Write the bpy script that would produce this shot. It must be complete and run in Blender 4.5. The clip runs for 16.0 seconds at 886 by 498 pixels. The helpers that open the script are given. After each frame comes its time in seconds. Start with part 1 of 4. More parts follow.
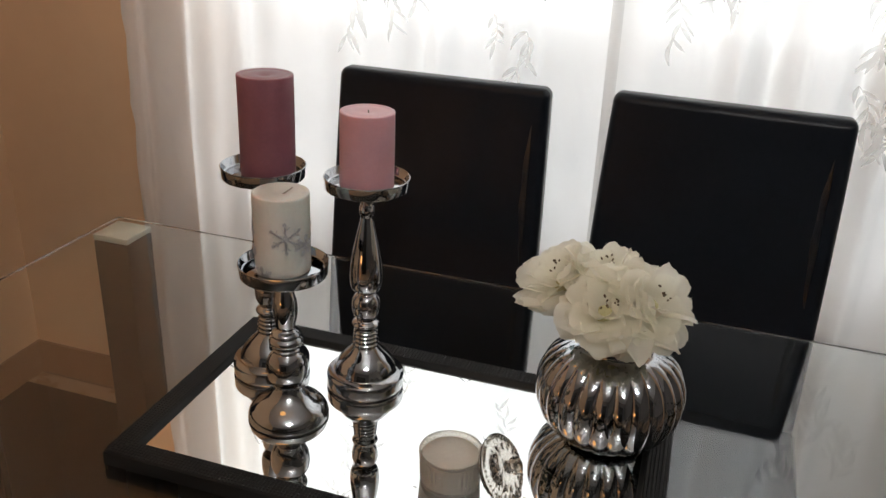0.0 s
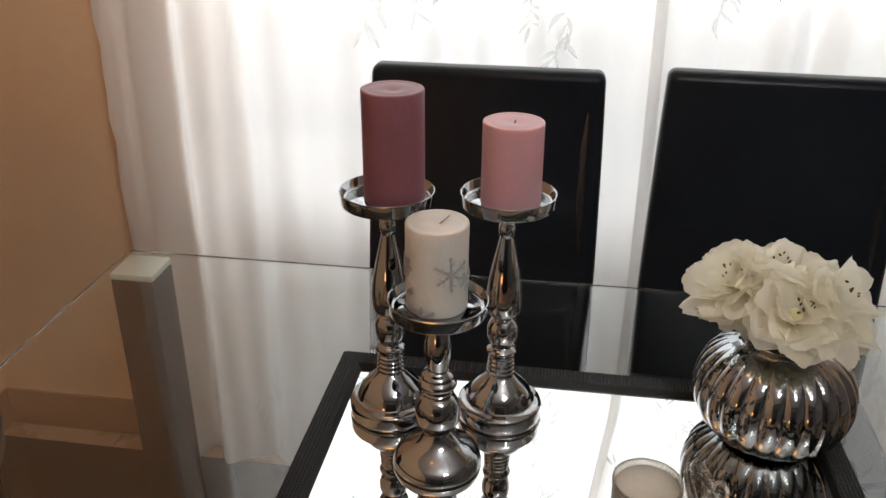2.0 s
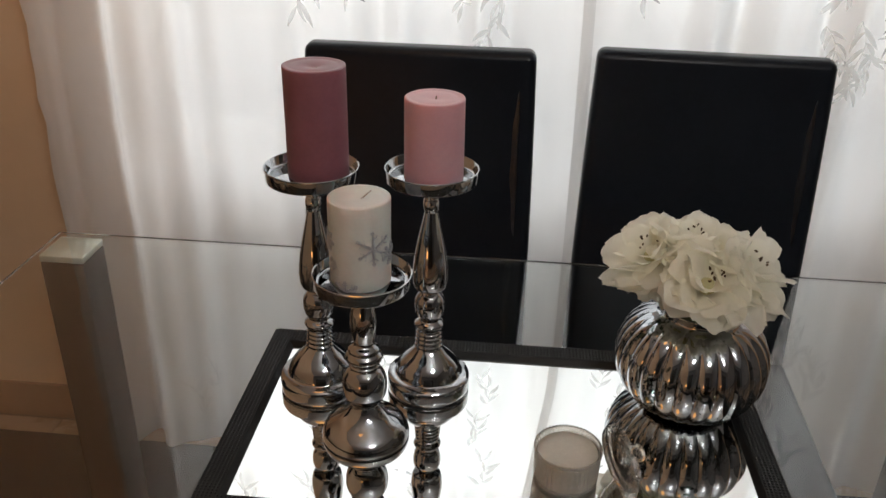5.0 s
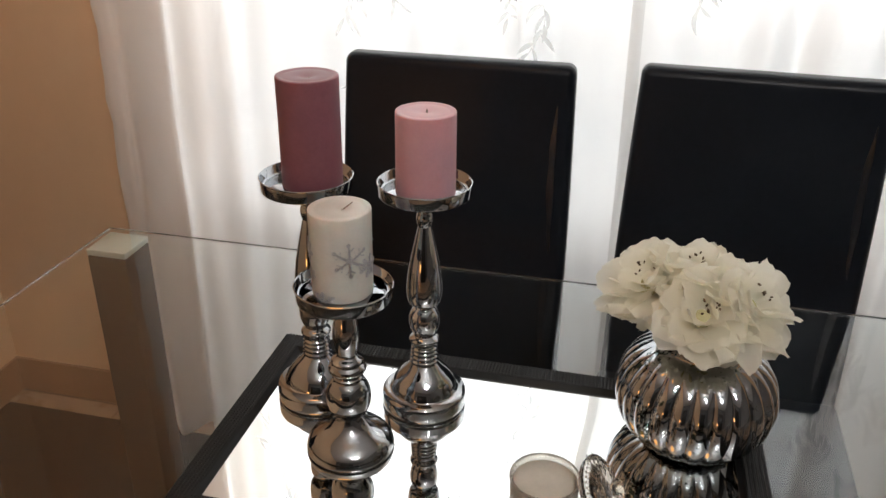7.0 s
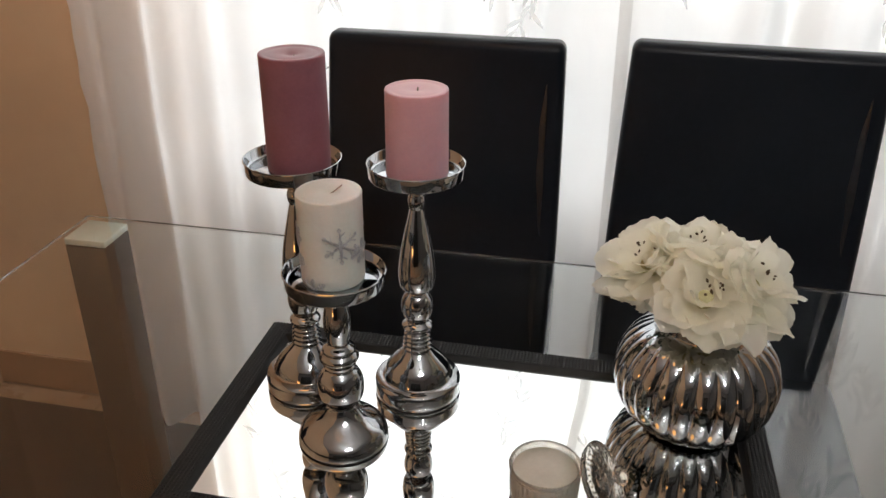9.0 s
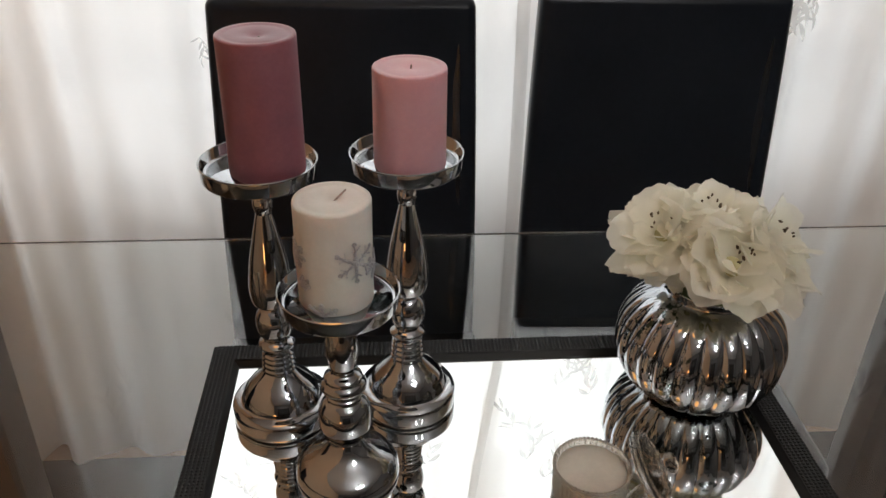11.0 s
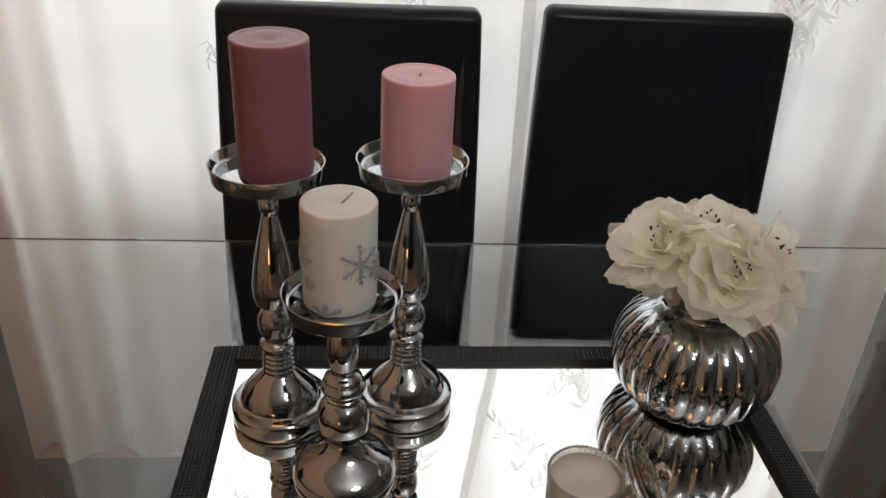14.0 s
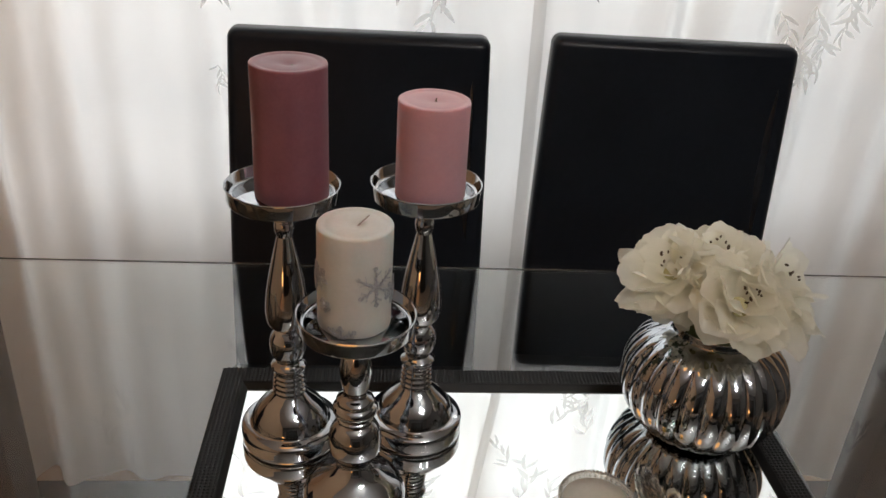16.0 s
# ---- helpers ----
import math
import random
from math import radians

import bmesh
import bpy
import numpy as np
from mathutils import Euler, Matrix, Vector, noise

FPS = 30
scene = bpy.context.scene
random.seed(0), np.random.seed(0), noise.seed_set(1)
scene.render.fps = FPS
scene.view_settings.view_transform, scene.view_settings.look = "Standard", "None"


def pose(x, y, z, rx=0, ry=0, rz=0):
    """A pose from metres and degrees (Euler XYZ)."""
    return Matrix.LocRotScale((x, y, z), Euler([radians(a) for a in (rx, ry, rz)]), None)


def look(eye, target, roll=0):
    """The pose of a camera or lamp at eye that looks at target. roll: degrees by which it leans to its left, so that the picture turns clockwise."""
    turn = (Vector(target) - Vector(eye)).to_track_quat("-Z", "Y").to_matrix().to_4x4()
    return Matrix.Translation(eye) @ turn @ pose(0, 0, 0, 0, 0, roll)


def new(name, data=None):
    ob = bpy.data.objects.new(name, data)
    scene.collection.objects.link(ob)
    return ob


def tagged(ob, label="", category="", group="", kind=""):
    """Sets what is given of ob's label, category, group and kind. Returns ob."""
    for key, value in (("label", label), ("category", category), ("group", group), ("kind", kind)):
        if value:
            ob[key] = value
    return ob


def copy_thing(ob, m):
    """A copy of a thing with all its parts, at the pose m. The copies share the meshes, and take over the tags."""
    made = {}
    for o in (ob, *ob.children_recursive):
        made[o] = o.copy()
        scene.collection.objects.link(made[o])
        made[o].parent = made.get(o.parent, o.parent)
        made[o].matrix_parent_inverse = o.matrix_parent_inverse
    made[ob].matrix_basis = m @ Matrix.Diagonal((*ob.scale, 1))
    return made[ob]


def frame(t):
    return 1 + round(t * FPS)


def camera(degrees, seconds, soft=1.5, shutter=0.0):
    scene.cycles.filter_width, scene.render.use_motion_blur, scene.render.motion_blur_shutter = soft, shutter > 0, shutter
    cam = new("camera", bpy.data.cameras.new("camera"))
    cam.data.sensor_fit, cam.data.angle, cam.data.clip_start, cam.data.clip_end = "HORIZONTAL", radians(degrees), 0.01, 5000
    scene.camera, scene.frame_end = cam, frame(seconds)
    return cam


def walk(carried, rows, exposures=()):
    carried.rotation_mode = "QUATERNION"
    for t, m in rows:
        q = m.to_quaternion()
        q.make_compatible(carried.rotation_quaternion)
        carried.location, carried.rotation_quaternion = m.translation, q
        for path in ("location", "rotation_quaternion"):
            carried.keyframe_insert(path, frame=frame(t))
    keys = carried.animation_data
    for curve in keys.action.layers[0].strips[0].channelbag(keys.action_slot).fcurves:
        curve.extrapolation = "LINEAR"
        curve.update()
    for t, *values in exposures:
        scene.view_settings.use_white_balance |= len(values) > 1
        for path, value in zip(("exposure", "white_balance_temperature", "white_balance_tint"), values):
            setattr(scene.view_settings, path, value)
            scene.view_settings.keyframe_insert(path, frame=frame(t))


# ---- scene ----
cam = camera(56.2, 16.0)
PATH = [
    (0, (0.68, 0.448, 1.428), (0.159, 2.2, 0.617), 2.8),
    (0.5, (0.612, 0.466, 1.42), (0.063, 2.213, 0.617), 3.2),
    (1, (0.51, 0.522, 1.427), (-0.013, 2.265, 0.597), 1.5),
    (1.5, (0.436, 0.536, 1.424), (0.027, 2.298, 0.571), 1.0),
    (2, (0.346, 0.488, 1.434), (0.091, 2.273, 0.568), 0.5),
    (2.5, (0.288, 0.424, 1.432), (0.121, 2.222, 0.574), 0.3),
    (3, (0.261, 0.401, 1.437), (0.17, 2.216, 0.602), 1.5),
    (3.5, (0.274, 0.41, 1.434), (0.248, 2.234, 0.612), 2.3),
    (4, (0.289, 0.424, 1.431), (0.287, 2.235, 0.582), 2.0),
    (4.2, (0.302, 0.435, 1.429), (0.293, 2.232, 0.551), 1.7),
    (6.3, (0.506, 0.505, 1.438), (0.11, 2.244, 0.533), 1.4),
    (6.5, (0.512, 0.506, 1.434), (0.109, 2.25, 0.544), 1.0),
    (7, (0.512, 0.512, 1.434), (0.122, 2.263, 0.55), 0.8),
    (7.5, (0.517, 0.518, 1.427), (0.128, 2.267, 0.539), 0.9),
    (8, (0.526, 0.517, 1.429), (0.141, 2.262, 0.533), 0.7),
    (8.5, (0.523, 0.517, 1.426), (0.139, 2.263, 0.53), 1.2),
    (9, (0.493, 0.538, 1.42), (0.15, 2.28, 0.499), 0.5),
    (9.2, (0.461, 0.565, 1.421), (0.178, 2.31, 0.486), 0.1),
    (11.3, (0.257, 0.644, 1.403), (0.429, 2.357, 0.386), 1.7),
    (11.5, (0.253, 0.642, 1.402), (0.437, 2.357, 0.39), 2.0),
    (12, (0.253, 0.629, 1.409), (0.456, 2.359, 0.424), 2.8),
    (12.5, (0.258, 0.626, 1.408), (0.456, 2.364, 0.438), 2.7),
    (13, (0.253, 0.628, 1.399), (0.435, 2.356, 0.409), 3.1),
    (13.5, (0.246, 0.629, 1.402), (0.402, 2.357, 0.407), 3.3),
    (14, (0.26, 0.63, 1.406), (0.418, 2.361, 0.417), 3.2),
    (14.5, (0.264, 0.623, 1.41), (0.404, 2.362, 0.432), 3.3),
    (15, (0.253, 0.628, 1.408), (0.396, 2.375, 0.445), 3.5),
    (15.5, (0.251, 0.628, 1.404), (0.409, 2.384, 0.46), 3.6),
    (16, (0.244, 0.624, 1.406), (0.407, 2.385, 0.472), 3.8),
]
EXPOSURES = [(0.0, -0.02), (0.5, 0.07), (1.0, 0.21), (2.0, 0.19), (3.0, -0.05), (3.5, -0.18), (4.2, -0.30), (6.5, 0.24), (9.0, 0.23), (11.5, -0.01), (14.5, -0.02), (16.0, -0.10)]
walk(cam, [(t, look(eye, target, roll)) for t, eye, target, roll in PATH], EXPOSURES)


# ---- world, sun and large lights ----
world = bpy.data.worlds.new("world")
scene.world = world
world.use_nodes = True
wn = world.node_tree
sky = wn.nodes.new("ShaderNodeTexSky")
sky.sky_type = "NISHITA"
sky.sun_disc = False
sky.sun_elevation, sky.sun_rotation = radians(38), radians(60)
wn.nodes["Background"].inputs["Strength"].default_value = 0.10
wn.links.new(sky.outputs["Color"], wn.nodes["Background"].inputs["Color"])

sun_data = bpy.data.lights.new("sun", "SUN")
sun_data.energy, sun_data.angle, sun_data.color = 0.5, radians(12), (1, 0.95, 0.88)
sun = new("sun", sun_data)
sun.matrix_world = look((4, 6, 5), (0, 0, 0))


def area(name, at, to, sx, sy, watts, colour):
    d = bpy.data.lights.new(name, "AREA")
    d.shape, d.size, d.size_y, d.energy, d.color = "RECTANGLE", sx, sy, watts, colour
    ob = new(name, d)
    ob.matrix_world = look(at, to)
    return ob


# daylight in the window's opening
area("window_daylight", (0.17, 2.98, 1.66), (0.22, 0.0, 1.42), 2.1, 1.4, 27.0, (0.94, 0.98, 1.0))


# ---- materials ----
def material(name):
    m = bpy.data.materials.new(name)
    m.use_nodes = True
    nt = m.node_tree
    return m, nt, nt.nodes["Principled BSDF"]


def node(nt, kind, **values):
    n = nt.nodes.new(kind)
    for key, v in values.items():
        n.inputs[key.replace("_", " ")].default_value = v
    return n


def coords(nt, scale=(1, 1, 1)):
    tc = nt.nodes.new("ShaderNodeTexCoord")
    mp = nt.nodes.new("ShaderNodeMapping")
    mp.inputs["Scale"].default_value = scale
    nt.links.new(tc.outputs["Object"], mp.inputs["Vector"])
    return mp.outputs["Vector"]


def mottled(name, dark, light, scale, rough, bump=0.0, bump_scale=None, metal=0.0, stretch=(1, 1, 1), rough_var=0.08, bump_dist=0.001):
    """Colour that wanders between two tones at two scales, with uneven gloss and fine relief."""
    m, nt, b = material(name)
    v = coords(nt, stretch)
    big = node(nt, "ShaderNodeTexNoise", Scale=scale, Detail=6.0, Roughness=0.6)
    fine = node(nt, "ShaderNodeTexNoise", Scale=scale * 9, Detail=4.0, Roughness=0.55)
    for n in (big, fine):
        nt.links.new(v, n.inputs["Vector"])
    mix = node(nt, "ShaderNodeMath")
    mix.operation = "MULTIPLY_ADD"
    mix.inputs[1].default_value = 0.35
    nt.links.new(fine.outputs["Fac"], mix.inputs[0])
    sub = node(nt, "ShaderNodeMath")
    sub.operation = "MULTIPLY"
    sub.inputs[1].default_value = 0.65
    nt.links.new(big.outputs["Fac"], sub.inputs[0])
    nt.links.new(sub.outputs[0], mix.inputs[2])
    ramp = nt.nodes.new("ShaderNodeValToRGB")
    ramp.color_ramp.elements[0].position, ramp.color_ramp.elements[1].position = 0.32, 0.68
    ramp.color_ramp.elements[0].color, ramp.color_ramp.elements[1].color = (*dark, 1), (*light, 1)
    nt.links.new(mix.outputs[0], ramp.inputs["Fac"])
    nt.links.new(ramp.outputs["Color"], b.inputs["Base Color"])
    rr = nt.nodes.new("ShaderNodeMapRange")
    rr.inputs["To Min"].default_value, rr.inputs["To Max"].default_value = max(0.0, rough - rough_var), rough + rough_var
    nt.links.new(big.outputs["Fac"], rr.inputs["Value"])
    nt.links.new(rr.outputs["Result"], b.inputs["Roughness"])
    b.inputs["Metallic"].default_value = metal
    if bump:
        bn = node(nt, "ShaderNodeTexNoise", Scale=bump_scale or scale * 20, Detail=5.0, Roughness=0.6)
        nt.links.new(v, bn.inputs["Vector"])
        bp = node(nt, "ShaderNodeBump", Strength=bump, Distance=bump_dist)
        nt.links.new(bn.outputs["Fac"], bp.inputs["Height"])
        nt.links.new(bp.outputs["Normal"], b.inputs["Normal"])
    return m


M_PALE = mottled("grey_paint", (0.17, 0.168, 0.166), (0.22, 0.218, 0.215), 1.6, 0.75, 0.25, 140, bump_dist=0.0015)
M_WALL = mottled("beige_wall_paint", (0.81, 0.55, 0.345), (0.86, 0.60, 0.385), 1.6, 0.72, 0.25, 140, bump_dist=0.0015)
M_CEIL = mottled("ceiling_paint", (0.66, 0.655, 0.65), (0.74, 0.735, 0.73), 1.5, 0.85, 0.1, 120)
M_TILE = mottled("floor_tile_glaze", (0.36, 0.25, 0.17), (0.47, 0.335, 0.235), 7.0, 0.28, 0.15, 60)
M_SKIRT = mottled("brown_skirting_tile", (0.30, 0.165, 0.09), (0.42, 0.25, 0.15), 7.0, 0.3, 0.15, 60)
M_GROUT = mottled("grout", (0.20, 0.14, 0.10), (0.27, 0.20, 0.15), 30, 0.9, 0.3)
M_RUG = mottled("dark_rug_pile", (0.005, 0.0045, 0.004), (0.013, 0.011, 0.010), 14, 0.95, 1.0, 420, bump_dist=0.004)
M_LEATHER = mottled("black_leatherette", (0.0080, 0.0105, 0.0155), (0.0125, 0.0160, 0.0225), 9, 0.30, 0.22, 700, rough_var=0.05, bump_dist=0.0004)
M_LEATHER.node_tree.nodes["Principled BSDF"].inputs["Specular IOR Level"].default_value = 0.18
M_LEATHER.node_tree.nodes["Principled BSDF"].inputs["Sheen Weight"].default_value = 0.03
M_LEATHER.node_tree.nodes["Principled BSDF"].inputs["Sheen Roughness"].default_value = 0.35
M_STREAK = mottled("glossy_streak_leather", (0.0080, 0.0105, 0.0155), (0.0125, 0.0160, 0.0225), 9, 0.13, 0.35, 500)
M_STREAK.node_tree.nodes["Principled BSDF"].inputs["Specular IOR Level"].default_value = 0.9
M_BLACK = mottled("black_lacquer", (0.010, 0.010, 0.010), (0.020, 0.019, 0.018), 18, 0.30, 0.1, 300)
M_FRAME = mottled("black_tray_frame", (0.006, 0.006, 0.0065), (0.012, 0.012, 0.0125), 22, 0.46, 0.2, 500, bump_dist=0.0004)
M_FRAME.node_tree.nodes["Principled BSDF"].inputs["Specular IOR Level"].default_value = 0.3
M_STEEL = mottled("brushed_steel", (0.036, 0.036, 0.037), (0.062, 0.062, 0.062), 6, 0.30, 0.15, 90, metal=0.8, stretch=(1, 1, 0.06))
M_CAP = mottled("turned_steel_cap", (0.72, 0.78, 0.71), (0.83, 0.88, 0.82), 14, 0.33, 0.1, 200, metal=0.55)
nt = M_CAP.node_tree
turned = nt.nodes.new("ShaderNodeTangent")
turned.direction_type, turned.axis = "RADIAL", "Z"
nt.links.new(turned.outputs["Tangent"], nt.nodes["Principled BSDF"].inputs["Tangent"])
nt.nodes["Principled BSDF"].inputs["Anisotropic"].default_value = 0.85
M_UPVC = mottled("white_window_frame", (0.70, 0.69, 0.67), (0.80, 0.79, 0.77), 5, 0.4)
M_STONE = mottled("pale_sill_stone", (0.50, 0.47, 0.42), (0.66, 0.62, 0.57), 25, 0.5, 0.2)
M_DARKWOOD = mottled("dark_stained_wood", (0.010, 0.009, 0.0085), (0.022, 0.019, 0.017), 5, 0.38, 0.2, 90, stretch=(1, 1, 0.12))
M_HEART = mottled("cream_flower_heart", (0.40, 0.38, 0.20), (0.55, 0.52, 0.32), 90, 0.7)
M_STAMEN = mottled("brown_stamen", (0.035, 0.022, 0.010), (0.10, 0.065, 0.03), 200, 0.7)
M_SEPAL = mottled("green_sepal", (0.10, 0.14, 0.05), (0.20, 0.23, 0.10), 60, 0.6)
M_WICK = mottled("waxed_wick", (0.20, 0.16, 0.14), (0.42, 0.34, 0.30), 300, 0.8)
M_GLITTER = mottled("silver_glitter", (0.22, 0.22, 0.24), (0.75, 0.75, 0.78), 900, 0.32, 1.0, 1500, metal=0.75, bump_dist=0.001)


def chrome(name, tone, rough):
    m, nt, b = material(name)
    v = coords(nt)
    n = node(nt, "ShaderNodeTexNoise", Scale=35.0, Detail=6.0, Roughness=0.65)
    nt.links.new(v, n.inputs["Vector"])
    rr = nt.nodes.new("ShaderNodeMapRange")
    rr.inputs["To Min"].default_value, rr.inputs["To Max"].default_value = rough * 0.5, rough * 1.8
    nt.links.new(n.outputs["Fac"], rr.inputs["Value"])
    nt.links.new(rr.outputs["Result"], b.inputs["Roughness"])
    wob = node(nt, "ShaderNodeTexNoise", Scale=70.0, Detail=2.0)
    nt.links.new(v, wob.inputs["Vector"])
    bp = node(nt, "ShaderNodeBump", Strength=0.12, Distance=0.0008)
    nt.links.new(wob.outputs["Fac"], bp.inputs["Height"])
    nt.links.new(bp.outputs["Normal"], b.inputs["Normal"])
    b.inputs["Base Color"].default_value = (*tone, 1)
    b.inputs["Metallic"].default_value = 1.0
    return m


M_CHROME = chrome("polished_chrome", (0.40, 0.415, 0.435), 0.04)


def mirror():
    m, nt, b = material("mirror_silvering")
    b.inputs["Base Color"].default_value = (0.86, 0.88, 0.87, 1)
    b.inputs["Metallic"].default_value = 1.0
    n = node(nt, "ShaderNodeTexNoise", Scale=9.0, Detail=8.0)
    nt.links.new(coords(nt), n.inputs["Vector"])
    rr = nt.nodes.new("ShaderNodeMapRange")
    rr.inputs["To Min"].default_value, rr.inputs["To Max"].default_value = 0.0, 0.03
    nt.links.new(n.outputs["Fac"], rr.inputs["Value"])
    nt.links.new(rr.outputs["Result"], b.inputs["Roughness"])
    return m


M_MIRROR = mirror()


def mercury():
    """Silvered glass with small dark flecks where the silvering has gone."""
    m, nt, b = material("mercury_glass")
    v = coords(nt)
    n = node(nt, "ShaderNodeTexNoise", Scale=150.0, Detail=3.0, Roughness=0.7)
    patch = node(nt, "ShaderNodeTexNoise", Scale=22.0, Detail=3.0)
    for k in (n, patch):
        nt.links.new(v, k.inputs["Vector"])
    mul = node(nt, "ShaderNodeMath")
    mul.operation = "MULTIPLY"
    nt.links.new(n.outputs["Fac"], mul.inputs[0])
    nt.links.new(patch.outputs["Fac"], mul.inputs[1])
    ramp = nt.nodes.new("ShaderNodeValToRGB")
    ramp.color_ramp.elements[0].position, ramp.color_ramp.elements[1].position = 0.325, 0.36
    ramp.color_ramp.elements[0].color, ramp.color_ramp.elements[1].color = (0.42, 0.445, 0.475, 1), (0.03, 0.055, 0.05, 1)
    nt.links.new(mul.outputs[0], ramp.inputs["Fac"])
    nt.links.new(ramp.outputs["Color"], b.inputs["Base Color"])
    b.inputs["Metallic"].default_value = 1.0
    b.inputs["Roughness"].default_value = 0.055
    b.inputs["Coat Weight"].default_value = 0.6
    b.inputs["Coat Roughness"].default_value = 0.03
    bp = node(nt, "ShaderNodeBump", Strength=0.28, Distance=0.001)
    nt.links.new(patch.outputs["Fac"], bp.inputs["Height"])
    nt.links.new(bp.outputs["Normal"], b.inputs["Normal"])
    return m


M_MERCURY = mercury()


def clear_glass(name, tint, rough=0.0, bump=0.0):
    m, nt, b = material(name)
    b.inputs["Base Color"].default_value = (*tint, 1)
    b.inputs["Transmission Weight"].default_value = 1.0
    b.inputs["IOR"].default_value = 1.52
    b.inputs["Roughness"].default_value = rough
    if bump:
        n = node(nt, "ShaderNodeTexNoise", Scale=160.0, Detail=2.0)
        nt.links.new(coords(nt), n.inputs["Vector"])
        bp = node(nt, "ShaderNodeBump", Strength=bump, Distance=0.001)
        nt.links.new(n.outputs["Fac"], bp.inputs["Height"])
        nt.links.new(bp.outputs["Normal"], b.inputs["Normal"])
    return m


M_GLASS = clear_glass("table_glass", (0.965, 0.99, 0.975))
M_EDGE = clear_glass("polished_glass_edge", (0.45, 0.75, 0.62), 0.15)
M_JAR = clear_glass("pressed_glass", (0.84, 0.80, 0.73), 0.20, 0.5)
M_JAR.node_tree.nodes["Principled BSDF"].inputs["Transmission Weight"].default_value = 0.8
M_LID = clear_glass("cut_glass", (0.80, 0.76, 0.70), 0.08, 0.5)
M_PANE = clear_glass("window_glass", (0.98, 1.0, 0.99))


def wax(name, dark, light, sss):
    m = mottled(name, dark, light, 30, 0.46, 0.22, 110, bump_dist=0.0010)
    b = m.node_tree.nodes["Principled BSDF"]
    b.inputs["Subsurface Weight"].default_value = sss
    b.inputs["Subsurface Radius"].default_value = (1.0, 0.5, 0.4)
    b.inputs["Subsurface Scale"].default_value = 0.022
    return m


M_WAX_DARK = wax("dusky_rose_wax", (0.195, 0.070, 0.092), (0.245, 0.095, 0.120), 0.6)
M_WAX_PINK = wax("pale_pink_wax", (0.50, 0.282, 0.318), (0.57, 0.325, 0.362), 0.65)
M_WAX_JAR = wax("clouded_ivory_wax", (0.44, 0.405, 0.345), (0.52, 0.48, 0.415), 0.3)
M_WAX_WHITE = wax("ivory_wax", (0.58, 0.563, 0.525), (0.66, 0.643, 0.603), 0.5)


def cloth(name, tone, clear, back, weave=900.0, creased=0.0):
    """Thin woven cloth: some light goes straight through, some is scattered on, the rest comes back."""
    m, nt, b = material(name)
    out = nt.nodes["Material Output"]
    v = coords(nt)
    n = node(nt, "ShaderNodeTexNoise", Scale=5.0, Detail=5.0)
    nt.links.new(v, n.inputs["Vector"])
    w = node(nt, "ShaderNodeTexWave", Scale=weave, Distortion=1.0)
    nt.links.new(v, w.inputs["Vector"])
    ramp = nt.nodes.new("ShaderNodeValToRGB")
    ramp.color_ramp.elements[0].color = (tone[0] * 0.93, tone[1] * 0.92, tone[2] * 0.91, 1)
    ramp.color_ramp.elements[1].color = (*tone, 1)
    nt.links.new(n.outputs["Fac"], ramp.inputs["Fac"])
    bp0 = node(nt, "ShaderNodeBump", Strength=0.2, Distance=0.0006)
    nt.links.new(w.outputs["Fac"], bp0.inputs["Height"])
    crease = node(nt, "ShaderNodeTexNoise", Scale=5.0, Detail=3.0, Roughness=0.5, Distortion=0.4)
    nt.links.new(coords(nt, (1.5, 1.5, 0.8)), crease.inputs["Vector"])
    bp = node(nt, "ShaderNodeBump", Strength=creased, Distance=0.02)
    nt.links.new(crease.outputs["Fac"], bp.inputs["Height"])
    nt.links.new(bp0.outputs["Normal"], bp.inputs["Normal"])
    dif, tra, thr = (nt.nodes.new("ShaderNodeBsdf" + k) for k in ("Diffuse", "Translucent", "Transparent"))
    for s in (dif, tra):
        nt.links.new(ramp.outputs["Color"], s.inputs["Color"])
        nt.links.new(bp.outputs["Normal"], s.inputs["Normal"])
    a, c = nt.nodes.new("ShaderNodeMixShader"), nt.nodes.new("ShaderNodeMixShader")
    a.inputs["Fac"].default_value = back
    nt.links.new(tra.outputs[0], a.inputs[1])
    nt.links.new(dif.outputs[0], a.inputs[2])
    c.inputs["Fac"].default_value = clear
    nt.links.new(a.outputs[0], c.inputs[1])
    nt.links.new(thr.outputs[0], c.inputs[2])
    nt.links.new(c.outputs[0], out.inputs["Surface"])
    return m


M_SHEER = cloth("white_sheer", (0.90, 0.89, 0.885), 0.06, 0.42, creased=0.5)
M_HEM = cloth("folded_hem", (0.90, 0.89, 0.88), 0.22, 0.38)
M_THREAD = cloth("grey_embroidery", (0.79, 0.79, 0.78), 0.66, 0.45)
M_PETAL = cloth("ivory_silk_petal", (0.985, 0.975, 0.89), 0.14, 0.36, 500)


def glow(name, colour, strength):
    m, nt, b = material(name)
    b.inputs["Emission Color"].default_value = (*colour, 1)
    b.inputs["Emission Strength"].default_value = strength
    b.inputs["Base Color"].default_value = (*colour, 1)
    return m


M_BULB = glow("lit_bulb", (1.0, 0.97, 0.93), 225.0)
M_AMBER = glow("amber_drum_glow", (1.0, 0.50, 0.17), 1.9)
M_SHADE = glow("amber_panel_glow", (1.0, 0.46, 0.14), 7.0)


